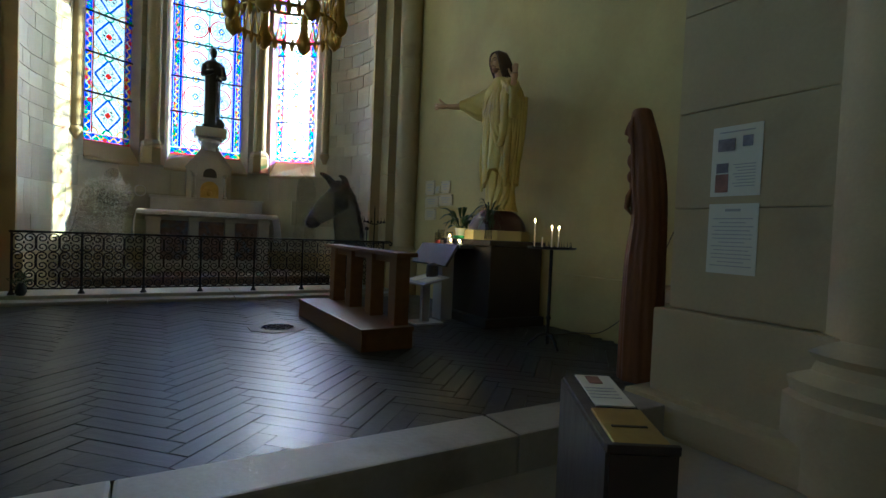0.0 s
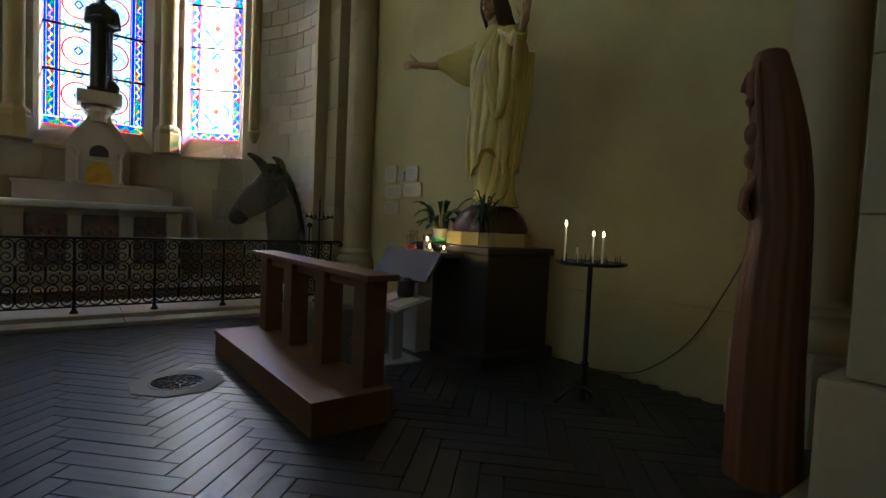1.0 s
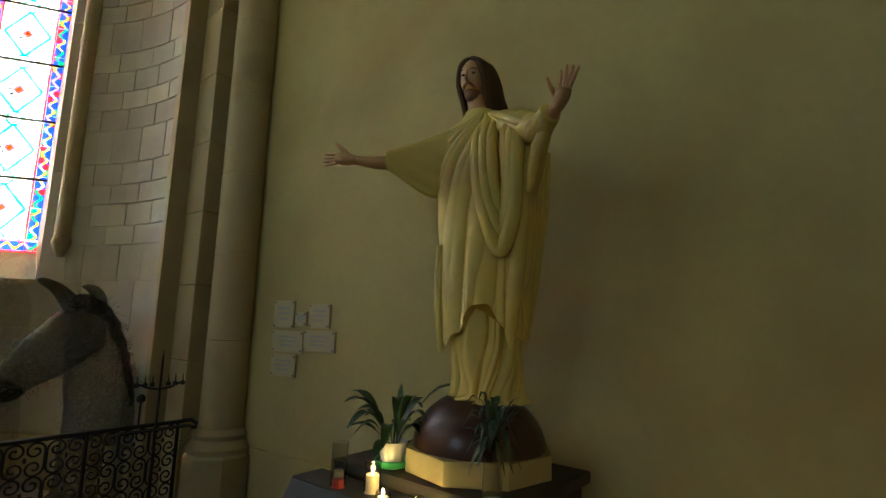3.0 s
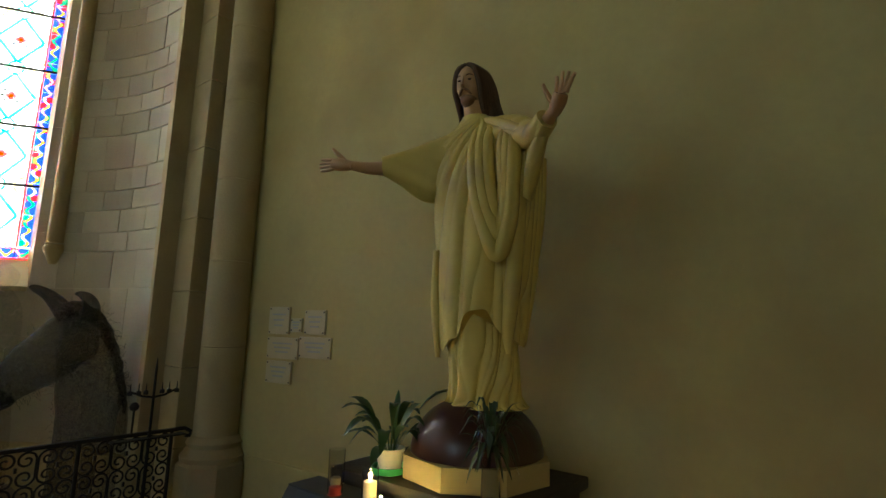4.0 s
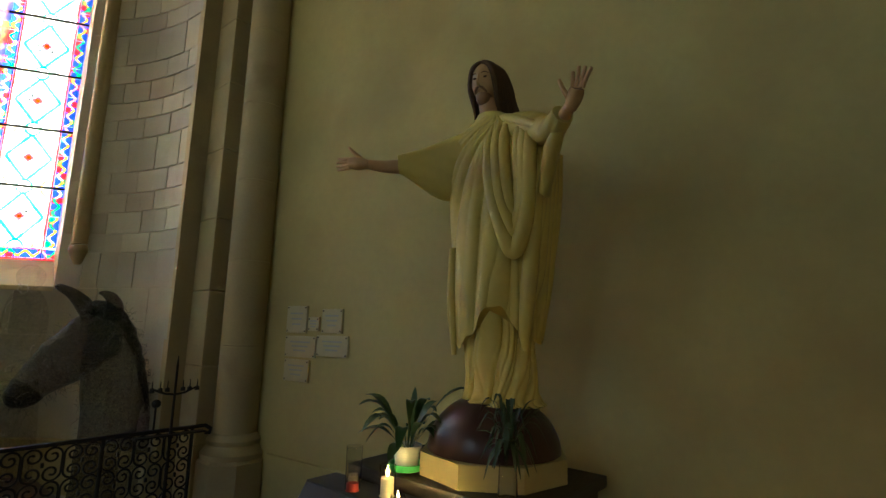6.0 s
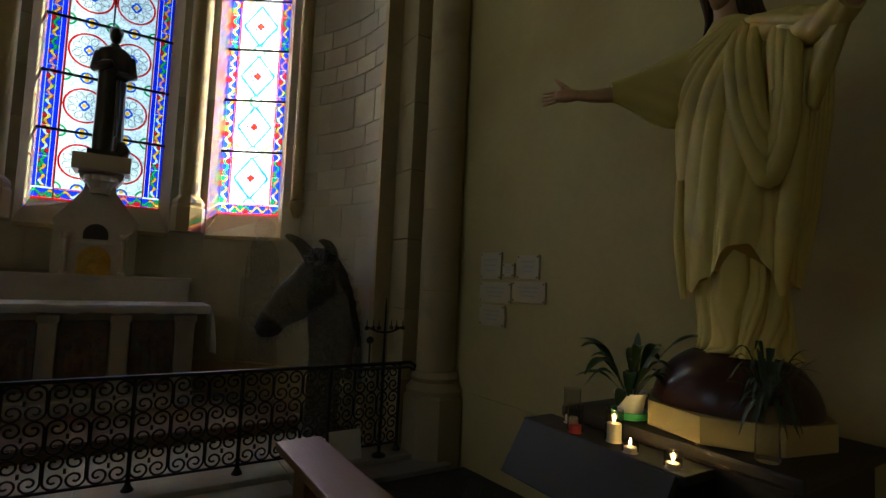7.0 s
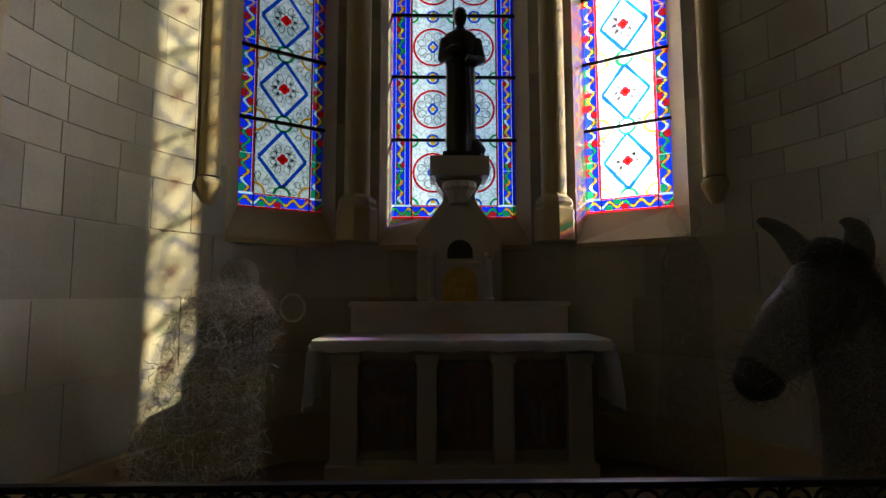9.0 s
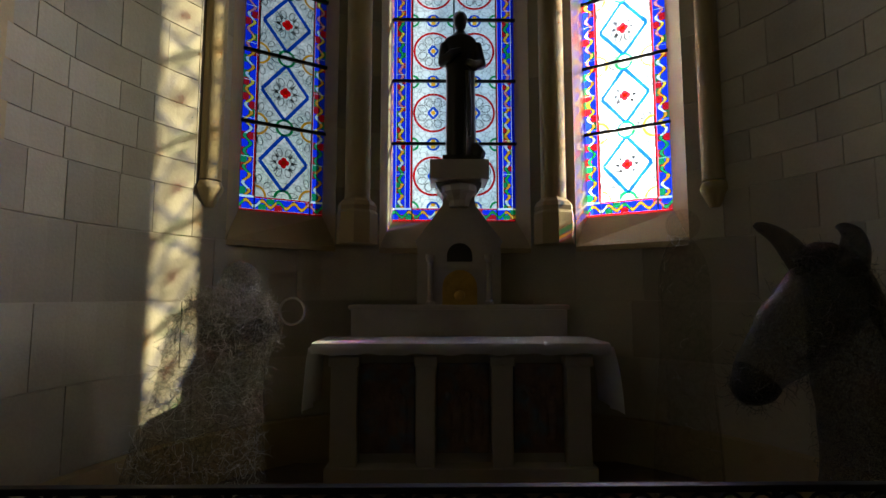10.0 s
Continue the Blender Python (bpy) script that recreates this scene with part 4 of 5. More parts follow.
def saint():
    rows = smooth_rows([(0, 0, 0.0, 0.105, 0.095), (0, 0, 0.06, 0.115, 0.10), (0, 0, 0.25, 0.115, 0.095), (0, 0, 0.50, 0.112, 0.088), (0, 0, 0.68, 0.115, 0.085), (0, 0, 0.80, 0.135, 0.085), (0, 0, 0.89, 0.125, 0.075), (0, 0, 0.93, 0.06, 0.05), (0, 0, 0.955, 0.04, 0.04)], 4)
    bm = loft(rows, 40, fold=lambda a, s: 1 + (0.05 * math.sin(9 * a + 2 * s) + 0.03 * math.sin(14 * a)) * max(0, 1 - s * 1.15))
    ball(0.0, -0.01, 1.03, 0.052, 0.058, 0.075, bm, 16)
    ball(0.0, 0.012, 1.06, 0.058, 0.056, 0.06, bm, 16)
    tube([(0.12, 0, 0.85), (0.15, -0.03, 0.70), (0.10, -0.10, 0.66), (0.04, -0.12, 0.68)], [0.05, 0.048, 0.04, 0.025], 10, bm)
    tube([(-0.11, 0, 0.85), (-0.13, -0.04, 0.72), (-0.06, -0.11, 0.74), (0.0, -0.12, 0.76)], [0.05, 0.046, 0.038, 0.025], 10, bm)
    tube([(0.05, -0.10, 0.62), (0.06, -0.12, 0.35), (0.06, -0.12, 0.15)], [0.02, 0.022, 0.012], 8, bm)
    tube([(0.10, -0.02, 0.1), (0.14, -0.05, 0.04), (0.13, -0.06, 0.0)], [0.05, 0.05, 0.04], 10, bm)
    box(-0.14, 0.14, -0.10, 0.10, -0.02, 0.03, 0.01, bm)
    return bm


solid("saint_statue", saint(), BRONZE, "dark bronze robed statue standing on the tabernacle", "statue", m=pose(0.875, 7.83, 2.125) @ Matrix.Diagonal((0.92, 1, 1.0, 1)), smooth=True)


# wire-net sculptures
def wires(bm, rnd, count, at, spread, size, radius=0.0016):
    for _ in range(count):
        p = Vector(at(rnd))
        d = Vector((rnd.uniform(-1, 1), rnd.uniform(-1, 1), rnd.uniform(-1, 1))).normalized()
        pts = []
        for i in range(7):
            pts.append(tuple(p))
            d = (d + Vector((rnd.uniform(-1, 1), rnd.uniform(-1, 1), rnd.uniform(-1, 1))) * spread).normalized()
            p = p + d * size
        tube(pts, radius, 3, bm)
    return bm


def barrel(rows, segs=24, bm=None):
    """Skin over sections (x, y, z, half depth in the plane of the profile, half width across it)."""
    own = bmesh.new()
    rings = []
    for x, y, z, hw, lw, ax, az in rows:
        rings.append([own.verts.new((x + ax * hw * math.cos(a), y + lw * math.sin(a), z + az * hw * math.cos(a))) for a in (2 * math.pi * i / segs for i in range(segs))])
    for a, b in zip(rings, rings[1:]):
        for i in range(segs):
            j = (i + 1) % segs
            own.faces.new((a[i], a[j], b[j], b[i]))
    own.faces.new(rings[0][::-1])
    own.faces.new(rings[-1])
    for v in own.verts:
        v.co += noise.noise_vector(v.co * 9) * 0.014
    return join(bm, own)


HEAD_ROWS = smooth_rows([(2.34, 6.37, 1.25, .10, .07, .78, -.627), (2.28, 6.36, 1.19, .165, .10, .78, -.627), (2.19, 6.345, 1.11, .165, .105, .78, -.627), (2.10, 6.33, 1.03, .148, .10, .78, -.627), (2.03, 6.32, .962, .128, .085, .78, -.627), (1.96, 6.31, .89, .098, .072, .78, -.627), (1.912, 6.30, .842, .08, .062, .78, -.627), (1.878, 6.295, .812, .058, .05, .78, -.627), (1.862, 6.29, .797, .02, .02, .78, -.627)], 5)
NECK_ROWS = smooth_rows([(2.47, 6.40, .06, .25, .16, 1, 0), (2.465, 6.40, .40, .22, .14, 1, 0), (2.455, 6.395, .64, .205, .125, 1, 0), (2.405, 6.385, .86, .18, .115, .98, .18), (2.37, 6.375, 1.04, .175, .11, .90, .43), (2.32, 6.365, 1.20, .16, .10, .75, .66), (2.26, 6.36, 1.31, .10, .07, .62, .78)], 6)
donkey = thing("donkey_sculpture", "life-size grey wire-netting donkey head and neck behind the railing", "sculpture")
part("neck", barrel(NECK_ROWS), NET_GREY, donkey, smooth=True)
part("head", barrel(HEAD_ROWS), NET_GREY, donkey, smooth=True)
part("muzzle", barrel([(x, y, z, h + .006, l + .006, ax, az) for x, y, z, h, l, ax, az in HEAD_ROWS[26:]]), NET_DARK, donkey, "darker netting round the muzzle", smooth=True)
for pts in ([(2.24, 6.42, 1.30, .055), (2.19, 6.42, 1.375, .05), (2.12, 6.41, 1.44, .036), (2.045, 6.40, 1.475, .022), (2.02, 6.40, 1.475, .006)], [(2.32, 6.28, 1.30, .055), (2.31, 6.25, 1.37, .05), (2.28, 6.22, 1.42, .036), (2.23, 6.20, 1.445, .02), (2.20, 6.195, 1.445, .006)]):
    pts = smooth_rows(pts, 4)
    part("ear", tube([p[:3] for p in pts], [p[3] for p in pts], 12), NET_DARK, donkey, "dark folded-back wire ear", smooth=True)
MANE = smooth_rows([(2.17, 6.35, 1.33, .03), (2.26, 6.35, 1.36, .05), (2.38, 6.36, 1.30, .045), (2.46, 6.37, 1.20, .036), (2.535, 6.38, 1.04, .028), (2.585, 6.385, .88, .022), (2.65, 6.39, .64, .018)], 5)
bm = tube([p[:3] for p in MANE], [p[3] for p in MANE], 8)
for v in bm.verts:
    v.co += noise.noise_vector(v.co * 23) * 0.018
part("mane", bm, NET_DARK, donkey, "dark tangled wire mane", smooth=True)


def on_barrel(rows, r, grow=1.03):
    x, y, z, hw, lw, ax, az = r.choice(rows)
    a = r.uniform(0, 2 * math.pi)
    return Vector((x + ax * hw * grow * math.cos(a), y + lw * grow * math.sin(a), z + az * hw * grow * math.cos(a)))


part("loose_wire", wires(bmesh.new(), random.Random(3), 900, lambda r: on_barrel(HEAD_ROWS if r.random() < 0.5 else NECK_ROWS[8:], r, 1.0), 0.9, 0.013, 0.0009), DARKWIRE, donkey, "tangled bare wire")["kind"] = "stuff"
part("mane_wire", wires(bmesh.new(), random.Random(6), 500, lambda r: Vector(r.choice(MANE)[:3]) + Vector((r.gauss(0, .02), r.gauss(0, .03), r.gauss(0, .02))), 0.9, 0.011, 0.0011), DARKWIRE, donkey, "fuzzy dark mane wires")["kind"] = "stuff"


def netted_figure(name, label, x, y, height, lean, seed, wide=0.26, mat=NET_GREEN, strands=320):
    f = thing(name, label, "sculpture", pose(x, y, 0.06))
    H = height
    rows = smooth_rows([(0, 0, 0.0, wide, wide * 0.8), (0, 0, 0.25 * H, wide * 0.92, wide * 0.75), (lean * 0.3, 0, 0.5 * H, wide * 0.72, wide * 0.62), (lean * 0.7, 0, 0.72 * H, wide * 0.74, wide * 0.55), (lean * 0.8, 0, 0.82 * H, wide * 0.52, wide * 0.42), (lean, 0, 0.86 * H, wide * 0.2, wide * 0.2)], 5)
    bm = loft(rows, 30, fold=lambda a, s: 1 + 0.08 * math.sin(5 * a + 4 * s) + 0.04 * math.sin(11 * a + seed))
    part("robe", bm, mat, f, smooth=True)
    part("head", ball(lean * 1.1, -0.02, 0.90 * H, 0.085, 0.085, 0.085), mat, f, smooth=True)
    rnd = random.Random(seed)

    def skin(r):
        cx, cy, z, ax, ay = r.choice(rows)
        a = r.uniform(0, 2 * math.pi)
        return cx + ax * math.cos(a), cy + ay * math.sin(a), z
    part("loose_wire", wires(bmesh.new(), rnd, strands, skin, 1.0, 0.015, 0.0011), WIRE, f, "tangled bare wire")["kind"] = "stuff"
    return f


fig = netted_figure("wire_figure", "stooping robed figure of tangled wire netting in coloured sunlight", -0.40, 6.74, 1.34, 0.17, 5, 0.31, strands=1500)
part("arm", tube([(0.08, -0.05, 0.98), (0.20, -0.08, 0.93), (0.32, -0.09, 0.98), (0.40, -0.08, 1.02)], [0.08, 0.065, 0.05, 0.035], 10), NET_GREEN, fig, smooth=True)
part("wire_ring", tube([(0.45 + 0.055 * math.cos(a * 0.3), -0.08, 1.06 + 0.06 * math.sin(a * 0.3)) for a in range(21)], 0.006, 5, closed=True), WIRE, fig, "ring of bright twisted wire")
netted_figure("wire_figure", "upright veiled figure of thin wire netting below the window", 2.01, 7.0, 1.67, 0.0, 9, 0.17, NET_FAINT, 24)

# small iron candelabrum at the railing, and a propped card
cnd = thing("candelabrum", "thin black iron standing candelabrum with upturned prickets", "candle stand", pose(2.54, 5.78, 0.062))
part("stem", lathe([(0.045, 0.0), (0.045, 0.012), (0.012, 0.03), (0.009, 0.5), (0.012, 0.55), (0.008, 0.6), (0.007, 0.96), (0.002, 1.02)], 10), IRON, cnd)
part("crossbar", tube([(-0.13, 0, 0.83), (-0.06, 0, 0.80), (0, 0, 0.79), (0.06, 0, 0.80), (0.13, 0, 0.83)], 0.007, 6), IRON, cnd)
for u in (-0.13, -0.085, -0.045, 0.045, 0.085, 0.13):
    part("pricket", lathe([(0.014, 0.81), (0.014, 0.83), (0.004, 0.835), (0.002, 0.875)], 8, cx=u), IRON, cnd)
part("drip_tray", box(-0.2, 0.2, -0.03, 0.03, 0.555, 0.565, 0.004), IRON, cnd)
solid("card", box(-0.105, 0.105, 0, 0.004, 0, 0.18, 0.001), PAPER, "blank white card propped against the railing foot", "card", m=pose(2.32, 5.785, 0.064, -14))
pv = thing("flower_vase", "small vase of dried flowers at the railing end", "vase", pose(-0.84, 5.79, 0.062))
part("vase", lathe([(0.03, 0), (0.045, 0.03), (0.04, 0.07), (0.025, 0.1), (0.03, 0.115)], 14), SLATE, pv, smooth=True)
part("flowers", wires(bmesh.new(), random.Random(8), 60, lambda r: (r.gauss(0, 0.025), r.gauss(0, 0.025), r.uniform(0.1, 0.2)), 0.5, 0.012, 0.003), FERN, pv)

# ---- things: chapel floor ----
kn = thing("kneeler", "varnished oak kneeling bench with four square legs", "kneeler", pose(1.50, 3.70, 0, 0, 0, 0.5))
part("step_board", box(-0.185, 0.19, -0.735, 0.77, 0.118, 0.148, 0.004), OAK, kn)
part("step_front", box(-0.178, -0.15, -0.728, 0.763, 0.0, 0.118, 0.003), OAK, kn)
part("step_back", box(0.155, 0.183, -0.728, 0.763, 0.0, 0.118, 0.003), OAK, kn)
for y in (-0.728, 0.738):
    part("step_end", box(-0.15, 0.155, y, y + 0.025, 0.0, 0.118, 0.003), OAK, kn)
part("armrest", box(0.045, 0.20, -0.735, 0.83, 0.612, 0.64, 0.005), OAK, kn, "worn oak armrest board with a pale edge")
part("rail_under", box(0.10, 0.15, -0.68, 0.76, 0.562, 0.612, 0.003), OAK, kn)
for y in (-0.62, -0.2, 0.23, 0.64):
    part("leg", box(0.07, 0.175, y - 0.055, y + 0.055, 0.148, 0.612, 0.006), OAK, kn)

dr = thing("drain_cover", "round cast-iron floor grating in an octagonal stone frame", "drain cover", pose(1.02, 3.95, 0.0))
part("stone_frame", lathe([(0.225, -0.012), (0.225, 0.004), (0.135, 0.005), (0.132, -0.012)], 8, turn=radians(22.5)), DRAINSTONE, dr)
part("rim", lathe([(0.132, -0.012), (0.132, 0.007), (0.12, 0.007), (0.118, -0.012)], 32), IRON, dr)
rg = random.Random(2)
for k, (rad, cnt) in enumerate(((0.03, 5), (0.065, 9), (0.10, 15))):
    for i in range(cnt):
        a = 2 * math.pi * i / cnt + k
        part("scroll", tube([(rad * math.cos(a) + 0.018 * math.cos(t * 0.9 + a), rad * math.sin(a) + 0.018 * math.sin(t * 0.9 + a), 0.004) for t in range(6)], 0.004, 5), IRON, dr)

ped = thing("pedestal", "dark stone block pedestal against the side wall", "pedestal")
part("block", box(2.62, 3.18, 3.42, 4.20, 0.0, 0.69, 0.012), BLACKSTONE, ped)
part("top_slab", box(2.585, 3.185, 3.385, 4.24, 0.69, 0.735, 0.012), BLACKSTONE, ped)
part("foot", box(2.56, 3.185, 3.36, 4.26, 0.0, 0.08, 0.01), BLACKSTONE, ped)
slab = thing("slate_shelf", "grey slate shelf in front of the pedestal holding votive lights", "shelf")
part("slab", box(2.44, 2.59, 3.62, 4.30, 0.655, 0.685, 0.006), SLATE, slab)
part("front_panel", box(-0.012, 0.012, 3.64, 4.28, -0.21, 0.0, 0.004, m=pose(2.435, 0, 0.678, 0, 32, 0)), SLATE, slab, "sloping grey slate panel")
part("support", box(2.44, 2.56, 3.9, 4.06, 0.0, 0.655, 0.006), WHITE, slab, "grey painted post")

rack = thing("leaflet_stand", "small grey metal stand with a tilted leaflet tray", "leaflet stand", pose(2.22, 3.80, 0))
part("foot_plate", box(-0.13, 0.13, -0.11, 0.11, 0.0, 0.016, 0.004), WHITE, rack)
part("post", box(-0.035, 0.035, -0.025, 0.025, 0.016, 0.36, 0.004), WHITE, rack)
part("tray", box(-0.13, 0.13, -0.2, 0.2, -0.008, 0.008, 0.003, m=pose(0, 0, 0.375, 0, -14, 0)), WHITE, rack)
part("leaflet", box(-0.09, 0.07, -0.16, -0.02, 0.009, 0.013, 0.001, m=pose(0, 0, 0.375, 0, -14, 0)), PAPER, rack)
part("leaflet", box(-0.09, 0.07, 0.02, 0.16, 0.009, 0.013, 0.001, m=pose(0, 0, 0.375, 0, -14, 0)), PAPER, rack)
part("back_lamp", lathe([(0.05, 0.40), (0.055, 0.43), (0.05, 0.5), (0.02, 0.52)], 14, cx=0.06), BLACKSTONE, rack)

bm = bmesh.new()
prof = [(0.262 * math.cos(radians(a)), 0.82 + 0.215 * math.sin(radians(a))) for a in range(0, 90, 6)] + [(0.02, 1.036)]
lathe(prof, 40, bm)
globe = thing("statue_base", "oxblood half-globe base on a cream octagonal band", "statue base", pose(2.90, 3.73, 0))
part("half_globe", bm, GLOBE, globe, "glossy oxblood half globe", smooth=True)
part("band", lathe([(0.295, 0.737), (0.295, 0.822), (0.26, 0.824)], 8, turn=radians(10)), CREAM, globe)


def christ():
    """Robed plaster statue with spread arms, facing -x; slots: robe, flesh, hair."""
    X0, Y0 = 2.90, 3.71

    def pleat(q):
        """Rounded ridge, sharp valley."""
        return abs(math.sin(q)) ** 0.65

    und = smooth_rows([(X0 + .01, Y0 - .02, 1.0, .135, .155), (X0, Y0 - .015, 1.03, .128, .15), (X0, Y0 - .01, 1.12, .118, .14), (X0, Y0, 1.25, .118, .138), (X0, Y0 + .01, 1.42, .13, .15)], 18)

    def under(a, s):
        phi = a - math.pi
        w = noise.noise(Vector((phi * 1.4, s * 2.0, 2.0)))
        q = 5.0 * phi + 3.4 * (1 - s) + 1.6 * w
        return 0.90 + 0.15 * pleat(q) + 0.05 * pleat(2.3 * q + 2 * w) + 0.06 * max(0.0, 1 - s * 5) * pleat(4 * phi + w)
    bm = loft(und, 220, fold=under)
    main = smooth_rows([(X0, Y0 - .005, 1.24, .145, .170), (X0, Y0, 1.40, .148, .180), (X0, Y0 + .005, 1.55, .150, .192), (X0, Y0 + .01, 1.75, .150, .205), (X0, Y0 + .01, 1.92, .145, .215), (X0 - .005, Y0 + .01, 2.04, .125, .215), (X0 - .01, Y0 + .015, 2.115, .10, .18), (X0 - .02, Y0 + .02, 2.165, .072, .105), (X0 - .03, Y0 + .03, 2.20, .054, .062)], 14)

    def fold(a, s):
        z = 1.24 + 0.96 * s
        phi = a - math.pi                         # positive towards -y
        w = noise.noise(Vector((phi * 1.1, z * 1.7, 4.0)))
        dx, dz = (0.75 - phi) * 0.2, max(0.02, 2.20 - z)
        ang = math.atan2(dx, dz)                  # folds fan out from the shoulder of the raised arm
        far = min(1.0, math.hypot(dx, dz) / 0.35)
        q = 14.5 * ang + 1.3 * w if phi < 0.75 else 6.0 * (phi - 0.75) + w
        fade = min(1.0, (1 - s) * 4.0)
        fine = pleat(2.0 * q + 1.7 * w + 0.6)
        return 1 + fade * far * (0.20 * pleat(q) * (0.75 + 0.5 * w) + 0.05 * fine - 0.10)
    own = bmesh.new()
    loft(main, 300, own, fold)
    for v in own.verts:                           # slanting hem: high in the middle of the front, low at the sides
        low = max(0.0, 1 - (v.co.z - 1.24) / 0.30)
        phi = math.atan2(v.co.y - Y0, v.co.x - X0) - math.pi
        phi = (phi + math.pi) % (2 * math.pi) - math.pi
        v.co.z += low * (0.14 * math.exp(-((phi - 0.45) / 0.55) ** 2) - 0.03 * math.exp(-((phi + 0.9) / 0.4) ** 2) + 0.010 * math.sin(11 * phi))
    join(bm, own)

    def strand(pts, rad, seg=14, k=5, into=None):
        rows = smooth_rows([(*p, r) for p, r in zip(pts, rad)], k)
        tube([r[:3] for r in rows], [r[3] for r in rows], seg, bm if into is None else into)
    # long loop of cloth hanging from the shoulder and up again to the cuff
    for i in range(5):
        u = i / 4
        low = 1.575 + .16 * u
        strand([(X0 - .055, Y0 - .03 - .06 * u, 2.16 - .01 * u), (X0 - .125, Y0 - .035 - .065 * u, 2.04), (X0 - .165 + .012 * u, Y0 - .065 - .06 * u, 1.86), (X0 - .162 + .015 * u, Y0 - .105 - .04 * u, 1.70 + .05 * u), (X0 - .140 + .012 * u, Y0 - .155 - .012 * u, low), (X0 - .138, Y0 - .205 + .018 * u, low + .12), (X0 - .148 + .006 * u, Y0 - .225 + .04 * u, 1.86), (X0 - .140, Y0 - .225 + .05 * u, 2.0), (X0 - .085, Y0 - .205 + .05 * u, 2.11)], [k * (1.1, 0.75, 1.15, 0.8, 1.0)[i] for k in (.016, .024, .027, .028, .029, .029, .027, .025, .018)], 12, 7)
    # mantle edge falling from the raised arm, uneven ends
    for i in range(6):
        u = i / 5
        end = 1.20 + .10 * math.sin(4.1 * u + 0.3) ** 2 + .04 * u
        strand([(X0 - .115 + .17 * u, Y0 - .262 + .02 * u, 1.96 + .03 * u), (X0 - .10 + .15 * u, Y0 - .225, 1.76), (X0 - .085 + .14 * u + .012 * math.sin(9 * u), Y0 - .195 + .012 * math.sin(8 * u), 1.5), (X0 - .075 + .13 * u, Y0 - .168 + .014 * math.sin(7 * u), end + .10), (X0 - .07 + .13 * u, Y0 - .165 + .014 * math.sin(7 * u), end)], [.020, .030, .032 - .008 * (i % 2), .026, .010], 10, 7)
    # tail of the mantle over the other hip
    for i in range(3):
        u = i / 2
        strand([(X0 - .10 + .03 * u, Y0 + .17 + .02 * u, 1.62), (X0 - .10 + .03 * u, Y0 + .165 + .02 * u, 1.40), (X0 - .10 + .03 * u, Y0 + .15 + .025 * u, 1.18 + .05 * u)], [.014, .024, .010], 10, 6)
    # sleeves
    rows = smooth_rows([(X0 - .015, Y0 + .11, 2.075, .092), (X0 - .055, Y0 + .20, 2.06, .074), (X0 - .13, Y0 + .31, 2.03, .054), (X0 - .215, Y0 + .40, 2.005, .038)], 10)
    own = bmesh.new()
    tube([r[:3] for r in rows], [r[3] for r in rows], 48, own)
    for v in own.verts:
        s = max(0.0, min(1.0, (v.co.y - Y0 - .08) / .33))
        mid = 2.09 - 0.28 * max(0.0, v.co.y - Y0 - .13)
        low = max(0.0, mid - v.co.z)
        v.co.z -= low * 1.9 * math.sin(math.pi * min(1.0, s ** 0.9)) ** 1.2
        sag = pleat((v.co.z - 2.05) * 42 - (v.co.y - Y0) * 26 + 1.0)
        v.co.x -= 0.014 * sag * min(1.0, low * 14)
    join(bm, own)
    rows = smooth_rows([(X0 - .02, Y0 - .11, 2.09, .086), (X0 - .07, Y0 - .205, 2.07, .068), (X0 - .125, Y0 - .285, 2.025, .056), (X0 - .172, Y0 - .35, 2.012, .046), (X0 - .203, Y0 - .398, 2.03, .040)], 8)
    own = bmesh.new()
    tube([r[:3] for r in rows], [r[3] for r in rows], 40, own)
    for v in own.verts:
        v.co.x -= 0.011 * pleat((v.co.z - 2) * 38 + (v.co.y - Y0) * 34)
    join(bm, own)
    for i in range(6):                            # cloth drawn over the shoulder of the raised arm
        u = i / 5
        strand([(X0 - .055 + .05 * u, Y0 - .035 - .01 * u, 2.165 + .012 * u), (X0 - .095 + .075 * u, Y0 - .10 - .01 * u, 2.135 + .022 * u), (X0 - .135 + .07 * u, Y0 - .19 - .01 * u, 2.085 + .035 * u), (X0 - .175 + .06 * u, Y0 - .285 - .01 * u, 2.03 + .025 * u), (X0 - .205 + .03 * u, Y0 - .375 - .01 * u, 2.0 + .045 * u)], [.014, .019, .020, .018, .010], 10, 6)
    for i in range(5):                            # cuff folds below the raised arm
        u = i / 4
        strand([(X0 - .196 + .06 * u, Y0 - .378 + .06 * u, 2.012), (X0 - .145 + .05 * u, Y0 - .31 + .03 * u, 1.90), (X0 - .11 + .05 * u, Y0 - .265 + .02 * u, 1.79)], [.024, .030, .016], 10)
    paint(bm, 0)
    done = len(bm.faces)
    # flesh: forearms, palms, fingers, face, feet
    strand([(X0 - .19, Y0 + .37, 1.995), (X0 - .25, Y0 + .44, 1.99), (X0 - .30, Y0 + .505, 2.0)], [.034, .028, .021], 12)
    strand([(X0 - .30, Y0 + .505, 2.0), (X0 - .322, Y0 + .55, 2.006), (X0 - .335, Y0 + .59, 2.012)], [.020, .029, .024], 10)
    for k in range(4):
        strand([(X0 - .333, Y0 + .585, 1.992 + .013 * k), (X0 - .345, Y0 + .625, 1.988 + .016 * k), (X0 - .35, Y0 + .668 - .008 * abs(k - 1.5), 1.988 + .018 * k)], [.009, .008, .0055], 8)
    strand([(X0 - .315, Y0 + .54, 2.028), (X0 - .34, Y0 + .565, 2.058), (X0 - .35, Y0 + .585, 2.08)], [.011, .009, .006], 8)
